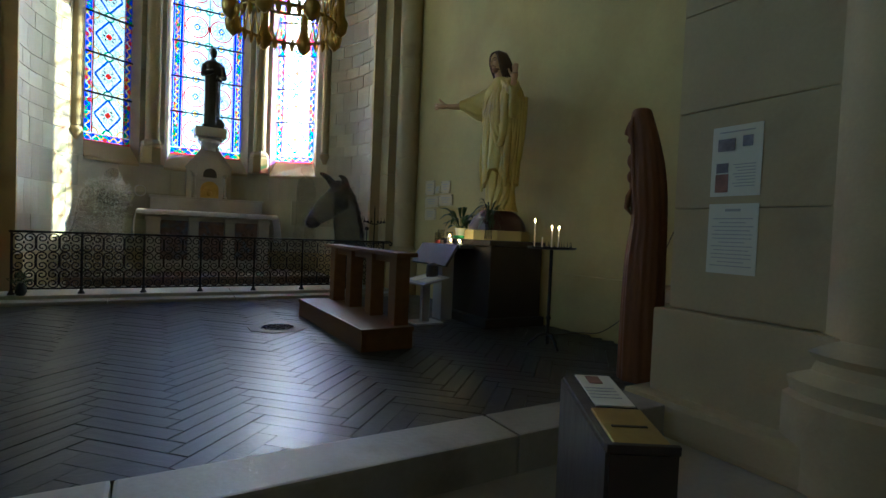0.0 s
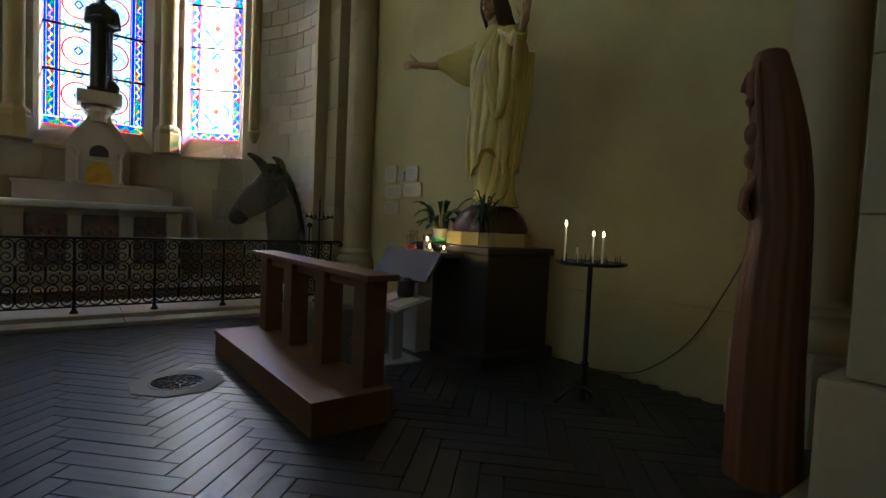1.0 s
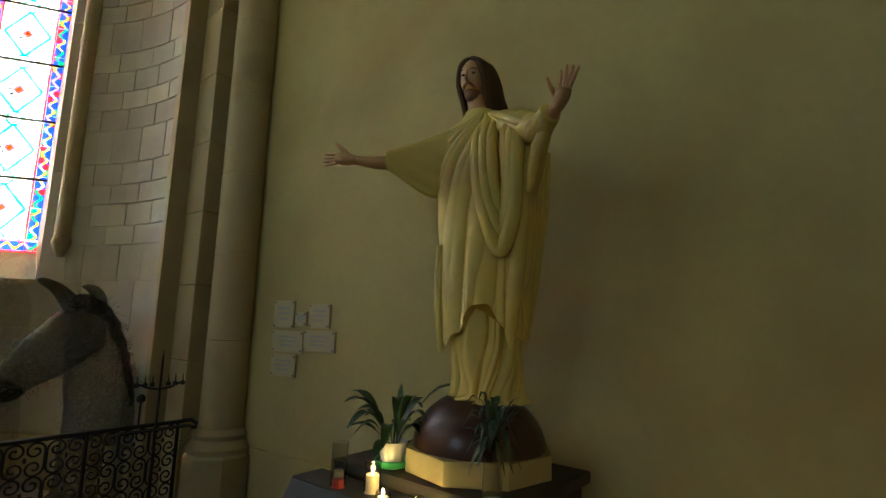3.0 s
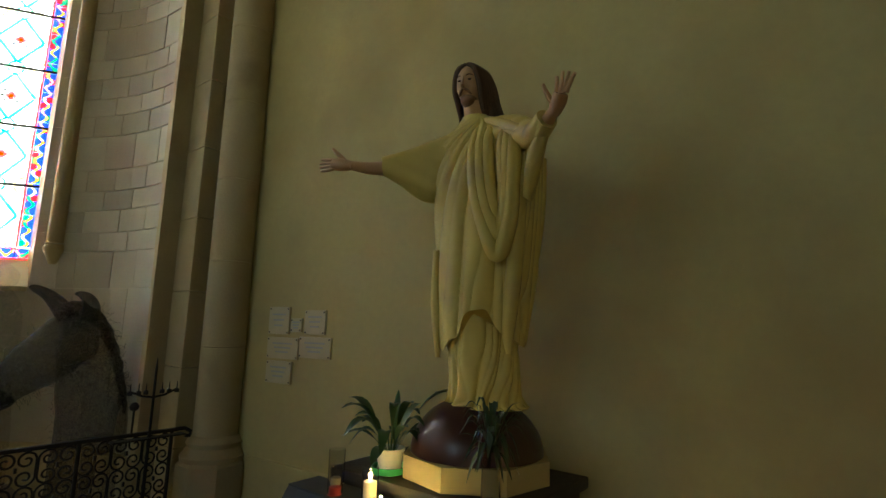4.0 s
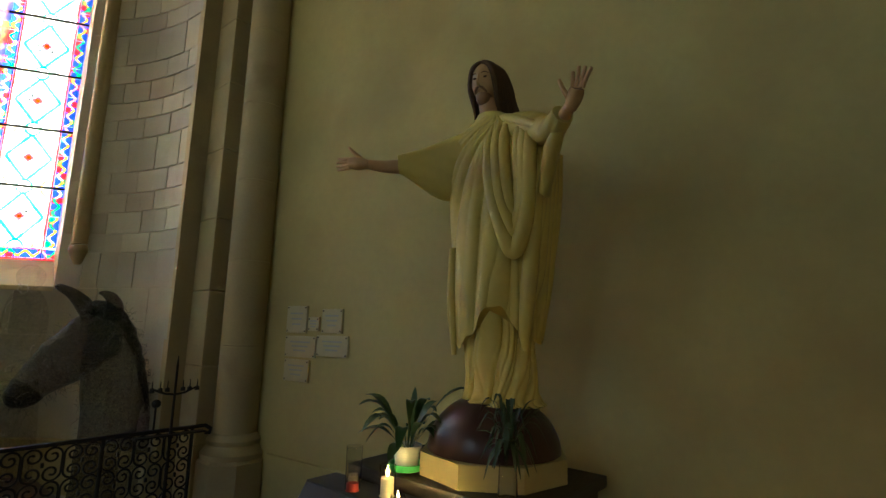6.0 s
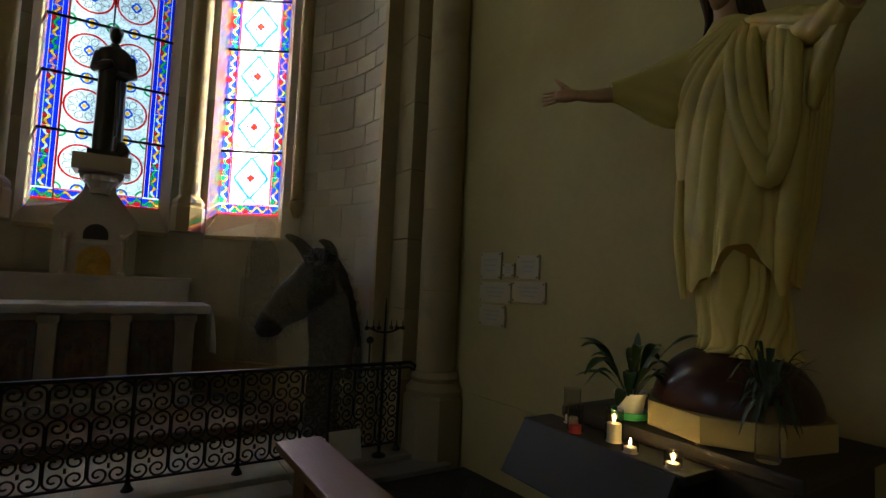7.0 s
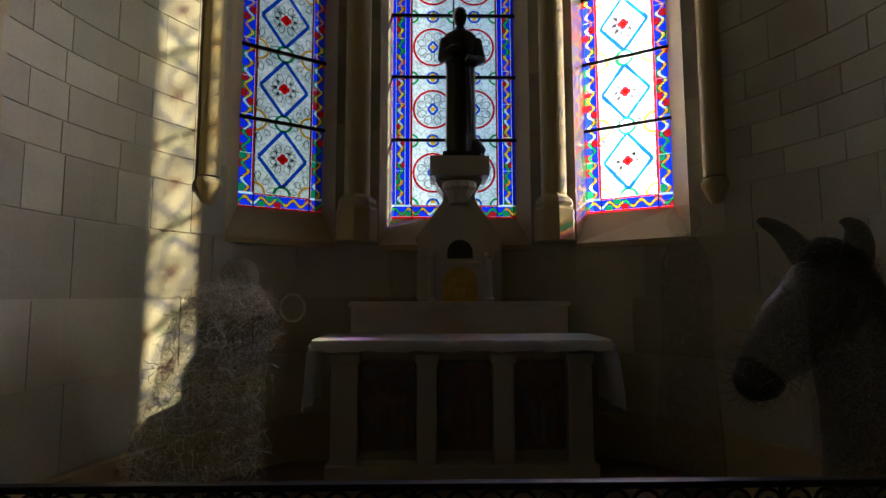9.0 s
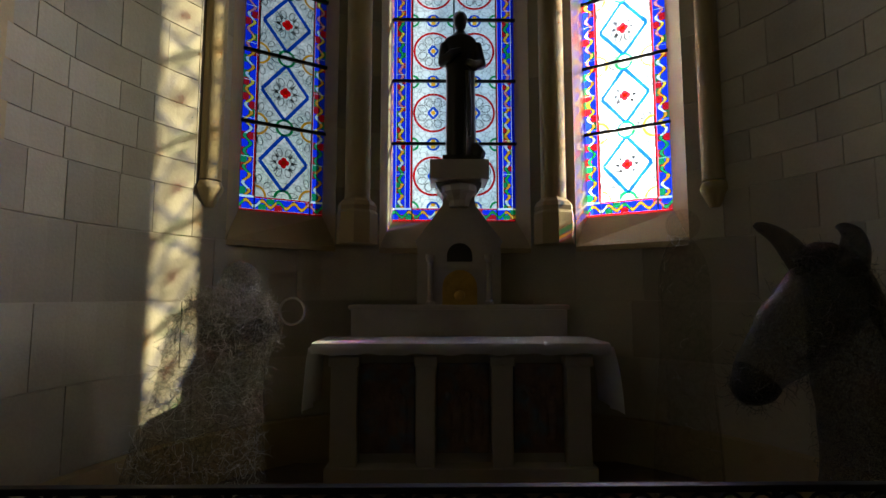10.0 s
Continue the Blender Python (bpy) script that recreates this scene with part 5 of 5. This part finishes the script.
    strand([(X0 - .18, Y0 - .362, 2.012), (X0 - .205, Y0 - .40, 2.028), (X0 - .226, Y0 - .43, 2.048)], [.028, .025, .019], 12)
    strand([(X0 - .225, Y0 - .43, 2.035), (X0 - .24, Y0 - .455, 2.068), (X0 - .25, Y0 - .47, 2.09)], [.020, .028, .024], 10)
    for k in range(4):
        strand([(X0 - .25, Y0 - .452 - .012 * k, 2.088), (X0 - .26, Y0 - .46 - .017 * k, 2.122), (X0 - .272, Y0 - .465 - .022 * k, 2.158 - .012 * abs(k - 1.2))], [.009, .008, .0055], 8)
    strand([(X0 - .245, Y0 - .44, 2.06), (X0 - .265, Y0 - .425, 2.095), (X0 - .275, Y0 - .415, 2.128)], [.011, .009, .006], 8)
    strand([(X0 - .02, Y0 + .03, 2.17), (X0 - .035, Y0 + .035, 2.22), (X0 - .05, Y0 + .035, 2.27)], [.055, .044, .042], 14)
    paint(bm, 1, done)
    hx, hy, hz = X0 - .06, Y0 + .04, 2.335
    head = bmesh.new()
    ball(hx, hy, hz, .070, .056, .095, head, 32)
    for v in head.verts:                          # brow, eye hollows, cheeks, narrowing jaw
        dx, dy, dz = v.co.x - hx, v.co.y - hy, v.co.z - hz
        if dz < -.02:
            v.co.y = hy + dy * (1 + 3.0 * (dz + .02))
        if dx < -.03:
            v.co.x += .011 * math.exp(-((abs(dy) - .023) / .013) ** 2 - ((dz - .018) / .012) ** 2)
            v.co.x -= .006 * math.exp(-((dz - .042) / .012) ** 2) + .004 * math.exp(-((abs(dy) - .03) / .015) ** 2 - ((dz + .015) / .018) ** 2)
    strand([(hx - .064, hy, hz + .034), (hx - .077, hy, hz + .006), (hx - .084, hy, hz - .010), (hx - .070, hy, hz - .018)], [.004, .006, .009, .005], 10, 5, head)
    paint(head, 1)
    done = len(head.faces)
    ball(hx - .022, hy, hz - .062, .043, .036, .036, head, 18)
    for sd in (-1, 1):
        strand([(hx - .072, hy + sd * .003, hz - .026), (hx - .068, hy + sd * .016, hz - .033), (hx - .054, hy + sd * .028, hz - .048)], [.004, .006, .003], 8, 4, head)
    paint(head, 3, done)
    done = len(head.faces)
    ball(hx + .022, hy, hz + .018, .066, .063, .094, head, 22)
    for sd in (-1, 1):
        ball(hx - .057, hy + sd * .024, hz + .017, .005, .009, .004, head, 8)
        strand([(hx - .066, hy + sd * .012, hz + .033), (hx - .061, hy + sd * .026, hz + .037), (hx - .050, hy + sd * .040, hz + .031)], [.0012, .002, .001], 6, 4, head)
        for k in range(7):
            q = [(hx - .032 + .014 * k, hy + sd * .004, hz + .092 + .012 * math.sin(k * .5)), (hx - .036 + .016 * k, hy + sd * (.040 + .002 * k), hz + .068), (hx - .030 + .018 * k, hy + sd * (.059 + .003 * k), hz - .005), (hx - .012 + .018 * k, hy + sd * (.056 + .005 * k), hz - .075), (hx + .004 + .018 * k, hy + sd * (.060 + .009 * k), hz - (.125 if sd > 0 else .155))]
            strand(q, [.008, .013, .015, .013, .005], 8, 5, head)
    paint(head, 2, done)
    turn = Matrix.Translation((hx, hy, hz)) @ Matrix.Rotation(radians(9), 4, "Z") @ Matrix.Rotation(radians(-9), 4, "Y") @ Matrix.Translation((-hx, -hy, -hz))
    head.transform(turn)
    join(bm, head)
    return bm


solid("christ_statue", christ(), [ROBE, SKIN, HAIR, BEARD], "painted plaster statue in ochre robes with spread arms", "statue", smooth=True)


def leaf(bm, base, tip, width, droop):
    b, t = Vector(base), Vector(tip)
    d = t - b
    side = d.cross(Vector((0, 0, 1)))
    side = side.normalized() if side.length > 1e-5 else Vector((1, 0, 0))
    prev = None
    for i in range(9):
        s = i / 8
        p = b + d * s + Vector((0, 0, droop * math.sin(math.pi * s * 0.9) - droop * 0.3 * s * s))
        w = width * (0.12 + 0.88 * math.sin(math.pi * max(0.0, (s - 0.28) / 0.72)) ** 0.8) if s > 0.28 else width * 0.12
        w = max(w, 0.0012)
        row = [bm.verts.new(p - side * w), bm.verts.new(p - Vector((0, 0, w * 0.35))), bm.verts.new(p + side * w)]
        if prev:
            bm.faces.new((prev[0], prev[1], row[1], row[0]))
            bm.faces.new((prev[1], prev[2], row[2], row[1]))
        prev = row


lily = thing("potted_plant", "peace lily with long dark leaves in a white pot", "plant", pose(2.67, 3.98, 0.737))
part("saucer", lathe([(0.05, 0.0), (0.068, 0.006), (0.07, 0.03), (0.064, 0.03), (0.06, 0.012), (0.0, 0.012)], 24), SAUCER, lily, smooth=True)
part("pot", lathe([(0.042, 0.012), (0.054, 0.085), (0.058, 0.085), (0.058, 0.096), (0.05, 0.094), (0.04, 0.08)], 24), POT, lily, smooth=True)
rnd = random.Random(21)
for i in range(24):
    a = 2.4 * i + rnd.uniform(-0.3, 0.3)
    reach = rnd.uniform(0.11, 0.27) if i else 0.03
    top = (0.30, 0.20, 0.13, 0.26, 0.09, 0.17)[i % 6] * rnd.uniform(0.9, 1.1) - 0.25 * max(0.0, reach - 0.18)
    bm = bmesh.new()
    leaf(bm, (0.015 * math.cos(a), 0.015 * math.sin(a), 0.07), (reach * math.cos(a), reach * math.sin(a), top), rnd.uniform(0.017, 0.027), rnd.uniform(0.05, 0.11) if i else 0.02)
    part("leaf", bm, LEAF, lily, smooth=True)

vase = thing("vase_plant", "clear glass vase with a mop of fine trailing leaves", "plant", pose(2.645, 3.50, 0.737))
part("vase", lathe([(0.03, 0.0), (0.034, 0.01), (0.03, 0.1), (0.036, 0.19), (0.033, 0.19), (0.027, 0.1), (0.028, 0.012), (0.0, 0.012)], 20), CLEAR, vase, smooth=True)
for i in range(70):
    a = rnd.uniform(0, 2 * math.pi)
    reach = rnd.uniform(0.03, 0.14)
    bm = bmesh.new()
    leaf(bm, (0.01 * math.cos(a), 0.01 * math.sin(a), 0.16), (reach * math.cos(a), reach * math.sin(a), rnd.uniform(0.07, 0.33)), rnd.uniform(0.004, 0.009), rnd.uniform(0.02, 0.1))
    part("leaf", bm, FERN, vase)


def flame(bm, x, y, z, k=1.0):
    return lathe([(0.001, z), (0.0045 * k, z + 0.006 * k), (0.0055 * k, z + 0.012 * k), (0.003 * k, z + 0.022 * k), (0.0005, z + 0.032 * k)], 8, bm, x, y)


def candle(x, y, z, h, r, lit, name="candle", label="thin lit ivory taper candle", glass=None, wax=WAX):
    c = thing(name, label, "candle", pose(x, y, z), group="votive candles")
    part("wax", lathe([(r, 0.0), (r, h - 0.002), (r * 0.8, h)], 12), wax, c, smooth=True)
    part("wick", lathe([(0.0012, h), (0.001, h + 0.01)], 5), BLACKSTONE, c)
    if glass:
        part("glass_jar", lathe([(r + 0.004, -0.001), (r + 0.006, 0.004), (r + 0.006, glass), (r + 0.004, glass), (r + 0.003, 0.006)], 20), CLEAR, c, "clear glass jar", smooth=True).visible_shadow = False
    if lit:
        f = part("flame", flame(None, 0, 0, h + 0.004, 0.7), FLAME, c, "bright candle flame")
        lp = lamp("candle_light", "POINT", 0.0022, (1.0, 0.55, 0.22), pose(x, y, z + h + 0.02), radius=0.01)
    return c


candle(2.52, 3.93, 0.685, 0.065, 0.024, True, label="lit amber candle in a tall glass jar", glass=0.11)
candle(2.475, 3.83, 0.685, 0.02, 0.02, True, label="lit tea light in a small glass", glass=0.035)
candle(2.475, 3.68, 0.685, 0.018, 0.02, True, label="lit tea light low in a small glass", glass=0.05)
candle(2.56, 4.16, 0.685, 0.03, 0.026, False, label="nearly burnt-out candle in a tall clear glass jar", glass=0.13)
candle(2.47, 4.06, 0.687, 0.03, 0.022, False, label="burnt-down candle in a clear glass with a red label", glass=0.10, wax=REDWAX)

st = thing("votive_stand", "black iron votive candle stand with a round spiked tray", "candle stand", pose(2.60, 2.66, 0))
part("tray", lathe([(0.155, 0.700), (0.17, 0.706), (0.17, 0.716), (0.162, 0.716), (0.15, 0.709), (0.0, 0.708)], 40), IRON, st, smooth=True)
part("stem", lathe([(0.012, 0.03), (0.012, 0.2), (0.02, 0.215), (0.012, 0.23), (0.012, 0.70)], 12), IRON, st, smooth=True)
for i in range(3):
    a = radians(20 + 120 * i)
    part("leg", tube([(0, 0, 0.10), (0.06 * math.cos(a), 0.06 * math.sin(a), 0.09), (0.14 * math.cos(a), 0.14 * math.sin(a), 0.012)], 0.009, 8), IRON, st)
SPIKES = [(0.135 * math.cos(radians(30 * i + 8)), 0.135 * math.sin(radians(30 * i + 8))) for i in range(12)] + [(0.07 * math.cos(radians(60 * i)), 0.07 * math.sin(radians(60 * i))) for i in range(6)]
for u, v in SPIKES:
    part("spike", lathe([(0.012, 0.709), (0.011, 0.715), (0.003, 0.718), (0.0008, 0.755)], 6, cx=u, cy=v), IRON, st)
for u, v, h, lit in ((-0.07, 0.105, 0.17, True), (-0.05, 0.045, 0.07, False), (-0.03, -0.03, 0.125, True), (0.0, -0.065, 0.125, True)):
    candle(2.60 + u, 2.66 + v, 0.713, h, 0.0052, lit, label="thin lit ivory taper candle" if lit else "short unlit ivory taper candle")

# carved wooden figure
def carved():
    # local +x is the front: the veil falls straight down the back, the hem runs forward at the foot
    rows = smooth_rows([(0.012, 0, 0.0, .142, .135), (0.001, 0, 0.4, .131, .13), (-0.017, 0, 0.7, .123, .125), (-0.036, 0, 0.9, .108, .12), (-0.030, 0, 1.05, .112, .12), (-0.024, 0, 1.2, .104, .112), (-0.017, 0, 1.3, .092, .10), (-0.006, 0, 1.4, .078, .085), (0.010, 0, 1.475, .070, .072), (0.012, 0, 1.518, .056, .056), (0.012, 0, 1.53, .030, .030)], 6)

    def fold(a, s):
        low = min(1.0, max(0.0, (0.78 - s) / 0.3))
        return 1 + low * (0.028 * math.sin(9 * a + 2.0 * math.sin(3 * s)) + 0.022 * math.sin(17 * a + 3 * s)) + 0.008 * math.sin(7 * a + 5 * s)
    bm = loft(rows, 96, fold=fold)
    ball(0.060, 0, 1.41, .044, .046, .070, bm, 18)
    ball(0.082, 0, 1.352, .020, .024, .020, bm, 12)
    tube([(0.098, 0, 1.442), (0.110, 0, 1.405), (0.113, 0, 1.394), (0.098, 0, 1.386)], [.006, .009, .011, .006], 8, bm)
    tube([(0.078, -0.03, 1.446), (0.091, 0, 1.450), (0.078, 0.03, 1.446)], [.007, .009, .007], 8, bm)
    # joined hands over one another, and the sleeve that falls from them
    for z, w in ((1.235, .050), (1.145, .046)):
        ball(0.056, 0, z, .048, .052, w, bm, 16)
    for k in range(4):
        u = -0.042 + 0.028 * k
        tube([(0.04, u * 1.2, 1.11), (0.092, u, 1.03), (0.104, u * 0.8, 0.97), (0.070, u * 0.7, 0.93)], [.012, .016, .014, .006], 8, bm)
    for s in (-1, 1):
        tube([(0.062, s * 0.045, 1.475), (0.070, s * 0.06, 1.40), (0.058, s * 0.066, 1.28), (0.045, s * 0.078, 1.1), (0.05, s * 0.08, 0.98)], [.010, .014, .015, .014, .006], 8, bm)
    for v in bm.verts:                            # the whole figure bends gently forward
        v.co.x += -0.025 + 0.05 * v.co.z
    return bm


solid("carved_figure", carved(), CARVED, "tall veiled figure carved from dark red wood", "statue", m=pose(2.57, 1.862, 0, 0, 0, 122) @ Matrix.Diagonal((0.86, 0.86, 1.0, 1)), smooth=True)

cab = tube(smooth_rows([(wall_x(1.95) - 0.02, 2.0, 0.93), (wall_x(2.12) - 0.02, 2.12, 0.935), (wall_x(2.2) - 0.018, 2.2, 0.92), (wall_x(2.32) - 0.04, 2.32, 0.62), (wall_x(2.5) - 0.05, 2.5, 0.28), (wall_x(2.75) - 0.06, 2.75, 0.06), (wall_x(2.95) - 0.08, 2.95, 0.012), (2.9, 2.95, 0.008), (2.72, 2.74, 0.008)], 5), 0.004, 6)
solid("cable", cab, CABLE, "brown flex hanging from a wall hook down to the floor", "cable", smooth=True)
solid("wall_hook", box(wall_x(2.2) - 0.03, wall_x(2.2) + 0.0, 2.187, 2.205, 0.922, 0.942, 0.004), IRON, "small dark wall clip", "hook")

# plaques on the side wall
WALL_YAW = math.degrees(math.atan2(WALL_B[0] - WALL_A[0], WALL_B[1] - WALL_A[1]))


def on_wall(y, z):
    return pose(wall_x(y), y, z, 0, 0, -WALL_YAW)


for y0, y1, z0, z1 in ((5.27, 5.46, 1.235, 1.405), (4.955, 5.13, 1.24, 1.385), (5.155, 5.255, 1.25, 1.335), (5.175, 5.46, 1.085, 1.215), (4.90, 5.165, 1.10, 1.225), (5.225, 5.455, 0.935, 1.07)):
    w, h = y1 - y0, z1 - z0
    q = thing("plaque", "small white marble thanks plaque screwed to the wall", "plaque", on_wall((y0 + y1) / 2, (z0 + z1) / 2), group="thanks plaques")
    part("slab", box(-0.016, -0.001, -w / 2, w / 2, -h / 2, h / 2, 0.003), PLAQUE, q)
    for i in range(3):
        ww = w * (0.32, 0.26, 0.2)[i]
        part("line", box(-0.018, -0.0155, -ww, ww, h * (0.22 - 0.2 * i) - 0.005, h * (0.22 - 0.2 * i) + 0.005), INK, q)
    for s in (-1, 1):
        for u in (-1, 1):
            part("screw", ball(-0.017, s * (w / 2 - 0.012), u * (h / 2 - 0.012), 0.004, 0.005, 0.005, None, 8), BLACKSTONE, q)

# notices on the pillar
for z0, z1, kind in ((1.005, 1.325, "photos"), (0.65, 0.97, "text")):
    q = thing("notice", "printed sheet with small photographs taped to the pillar" if kind == "photos" else "printed sheet of text taped to the pillar", "notice", pose(2.443, 1.30, (z0 + z1) / 2))
    part("sheet", box(-0.004, -0.001, -0.113, 0.113, -0.16, 0.16), PAPER, q)
    if kind == "photos":
        for y, z, w, h, mt in ((0.045, 0.075, 0.04, 0.028, PHOTO), (-0.05, 0.085, 0.022, 0.024, PHOTO), (0.06, -0.03, 0.028, 0.022, PHOTO), (0.06, -0.10, 0.03, 0.042, PHOTO_RED)):
            part("photo", box(-0.006, -0.0035, y - w, y + w, z - h, z + h), mt, q)
        for i in range(8):
            part("line", box(-0.0055, -0.0035, -0.09, 0.01 - 0.01 * (i % 3), -0.02 - 0.014 * i, -0.016 - 0.014 * i), INK, q)
        part("line", box(-0.0055, -0.0035, -0.08, 0.08, 0.13, 0.136), INK, q)
    else:
        part("line", box(-0.0055, -0.0035, -0.035, 0.035, 0.125, 0.137), INK, q)
        for i in range(13):
            w = (0.09, 0.06, 0.095, 0.08, 0.092)[i % 5]
            part("line", box(-0.0055, -0.0035, -w, w, 0.09 - 0.018 * i, 0.094 - 0.018 * i), INK, q)

# book stand by the kerb
ls = thing("leaflet_lectern", "dark wooden box lectern with a sloping top", "lectern", pose(0.965, 0.665, -0.15, 0, 0, -31))
own = bmesh.new()
vs = [(-0.062, -0.18, 0), (0.062, -0.18, 0), (0.062, 0.18, 0), (-0.062, 0.18, 0), (-0.062, -0.18, 0.58), (0.062, -0.18, 0.58), (0.062, 0.18, 0.605), (-0.062, 0.18, 0.605)]
V = [own.verts.new(v) for v in vs]
for f in ((3, 2, 1, 0), (4, 5, 6, 7), (0, 1, 5, 4), (1, 2, 6, 5), (2, 3, 7, 6), (3, 0, 4, 7)):
    own.faces.new([V[i] for i in f])
bmesh.ops.bevel(own, geom=own.edges[:], offset=0.006, segments=2, affect="EDGES")
part("body", own, WOODDARK, ls)
SL = pose(0, 0, 0.5925, math.degrees(math.atan2(0.025, 0.36)))
part("ledge", box(-0.062, 0.062, -0.182, -0.172, -0.004, 0.012, 0.002, m=SL), WOODDARK, ls)
lf = solid("leaflet", box(-0.03, 0.05, 0.0, 0.175, 0.002, 0.006, 0.001, m=SL), PAPER, "white leaflet with a small printed picture", "leaflet", m=ls.matrix_basis.copy())
part("print", box(-0.01, 0.02, 0.12, 0.165, 0.0062, 0.0075, m=SL), PHOTO_RED, lf)
for i in range(4):
    part("line", box(-0.03, 0.035, 0.09 - 0.018 * i, 0.093 - 0.018 * i, 0.0062, 0.0072, m=SL), INK, lf)
bp = solid("brass_plate", box(-0.045, 0.052, -0.165, -0.02, 0.002, 0.008, 0.002, m=SL), BRASS, "tarnished brass plate on the lectern", "plate", m=ls.matrix_basis.copy())
part("line", box(-0.03, 0.035, -0.105, -0.098, 0.0082, 0.0095, m=SL), BLACKSTONE, bp)

# crown chandelier
ch = thing("chandelier", "gilded openwork crown chandelier hung on thin chains", "chandelier", pose(0.98, 3.80, 2.215))
R = 0.375
for z, r in ((0.03, 0.014), (0.26, 0.012)):
    part("hoop", tube([(R * math.cos(radians(a)), R * math.sin(radians(a)), z) for a in range(0, 360, 9)], r, 8, closed=True), GILT, ch, smooth=True)
crown = bmesh.new()
for i in range(36):
    a = radians(10 * i)
    b = radians(10 * i + 10)
    tube([(R * math.cos(a), R * math.sin(a), 0.03), (R * math.cos((a + b) / 2), R * math.sin((a + b) / 2), 0.2), (R * math.cos(b), R * math.sin(b), 0.03)], 0.008, 5, crown)
    lathe([(0.002, -0.045), (0.018, -0.01), (0.022, 0.02), (0.01, 0.05)], 8, crown, R * math.cos(a), R * math.sin(a))
part("openwork", crown, GILT, ch)
for i in range(8):
    a = radians(45 * i + 12)
    part("lamp_cup", lathe([(0.01, -0.05), (0.05, -0.01), (0.06, 0.05), (0.035, 0.10), (0.03, 0.25)], 12, cx=(R + 0.02) * math.cos(a), cy=(R + 0.02) * math.sin(a)), GILT, ch, smooth=True)
    part("candle_tube", lathe([(0.016, 0.25), (0.016, 0.36)], 10, cx=(R + 0.02) * math.cos(a), cy=(R + 0.02) * math.sin(a)), WAX, ch)
for i in range(3):
    a = radians(120 * i)
    part("chain", tube([(R * math.cos(a), R * math.sin(a), 0.26), (0, 0, 1.5)], 0.005, 5), IRON, ch)
part("hanger", tube([(0, 0, 1.5), (0, 0, 4.785)], 0.006, 5), IRON, ch)

# ---- herringbone floor, last ----
floor = bpy.data.objects["floor"]
L, Wd = 0.425, 0.085
plank = box(0.0014, L - 0.0014, 0.0014, Wd - 0.0014, -0.02, 0.0)
bmesh.ops.bevel(plank, geom=[e for e in plank.edges if all(v.co.z > -0.001 for v in e.verts)], offset=0.002, segments=1, affect="EDGES")
pme = bpy.data.meshes.new("plank")
plank.to_mesh(pme)
plank.free()
pme.materials.append(PLANK)
spots = []
rot = Matrix.Rotation(radians(45), 4, "Z")
n = round(L / Wd)
for i in range(-70, 71):
    for j in range(-20, 21):
        a = Vector((i * Wd + j * L * 1.0, i * Wd - j * L * 1.0, 0))
        for turn in (0, 1):
            m = Matrix.Translation(a) if not turn else Matrix.Translation(a + Vector((0, Wd, 0))) @ Matrix.Rotation(radians(90), 4, "Z") @ Matrix.Translation((0, -Wd, 0))
            m = Matrix.Translation((0.88, 3.5, 0)) @ rot @ m
            c = m @ Vector((L / 2, Wd / 2, 0))
            if -2.6 < c.x < 3.25 and 1.55 < c.y < 5.7:
                spots.append((c, m))
rest = bmesh.new()
count = 0
rng2 = random.Random(12)
for c, m in sorted(spots, key=lambda s: (s[0] - Vector((0.9, 3.0, 0))).length):
    m = m @ pose(0, 0, rng2.uniform(-0.0015, 0.0), rng2.uniform(-0.16, 0.16), rng2.uniform(-0.05, 0.05), 0)
    corners = [m @ Vector(p) for p in ((0, 0, 0), (L, 0, 0), (L, Wd, 0), (0, Wd, 0))]
    if count < 300 and min(p.y for p in corners) > 1.74 and max(p.y for p in corners) < 5.525:
        ob = new("plank", pme)
        ob.parent, ob.matrix_basis = floor, m
        count += 1
    elif max(p.y for p in corners) > 1.74 and min(p.y for p in corners) < 5.525:
        own = box(0.0015, L - 0.0015, 0.0015, Wd - 0.0015, -0.02, 0.0, m=m)
        for co, no in (((0, 1.738, 0), (0, -1, 0)), ((0, 5.527, 0), (0, 1, 0))):
            cut = bmesh.ops.bisect_plane(own, geom=own.verts[:] + own.edges[:] + own.faces[:], plane_co=co, plane_no=no, clear_outer=True)
            bmesh.ops.holes_fill(own, edges=own.edges[:])
        if own.verts:
            join(rest, own)
part("plank_rest", rest, PLANK2, floor)["kind"] = "stuff"
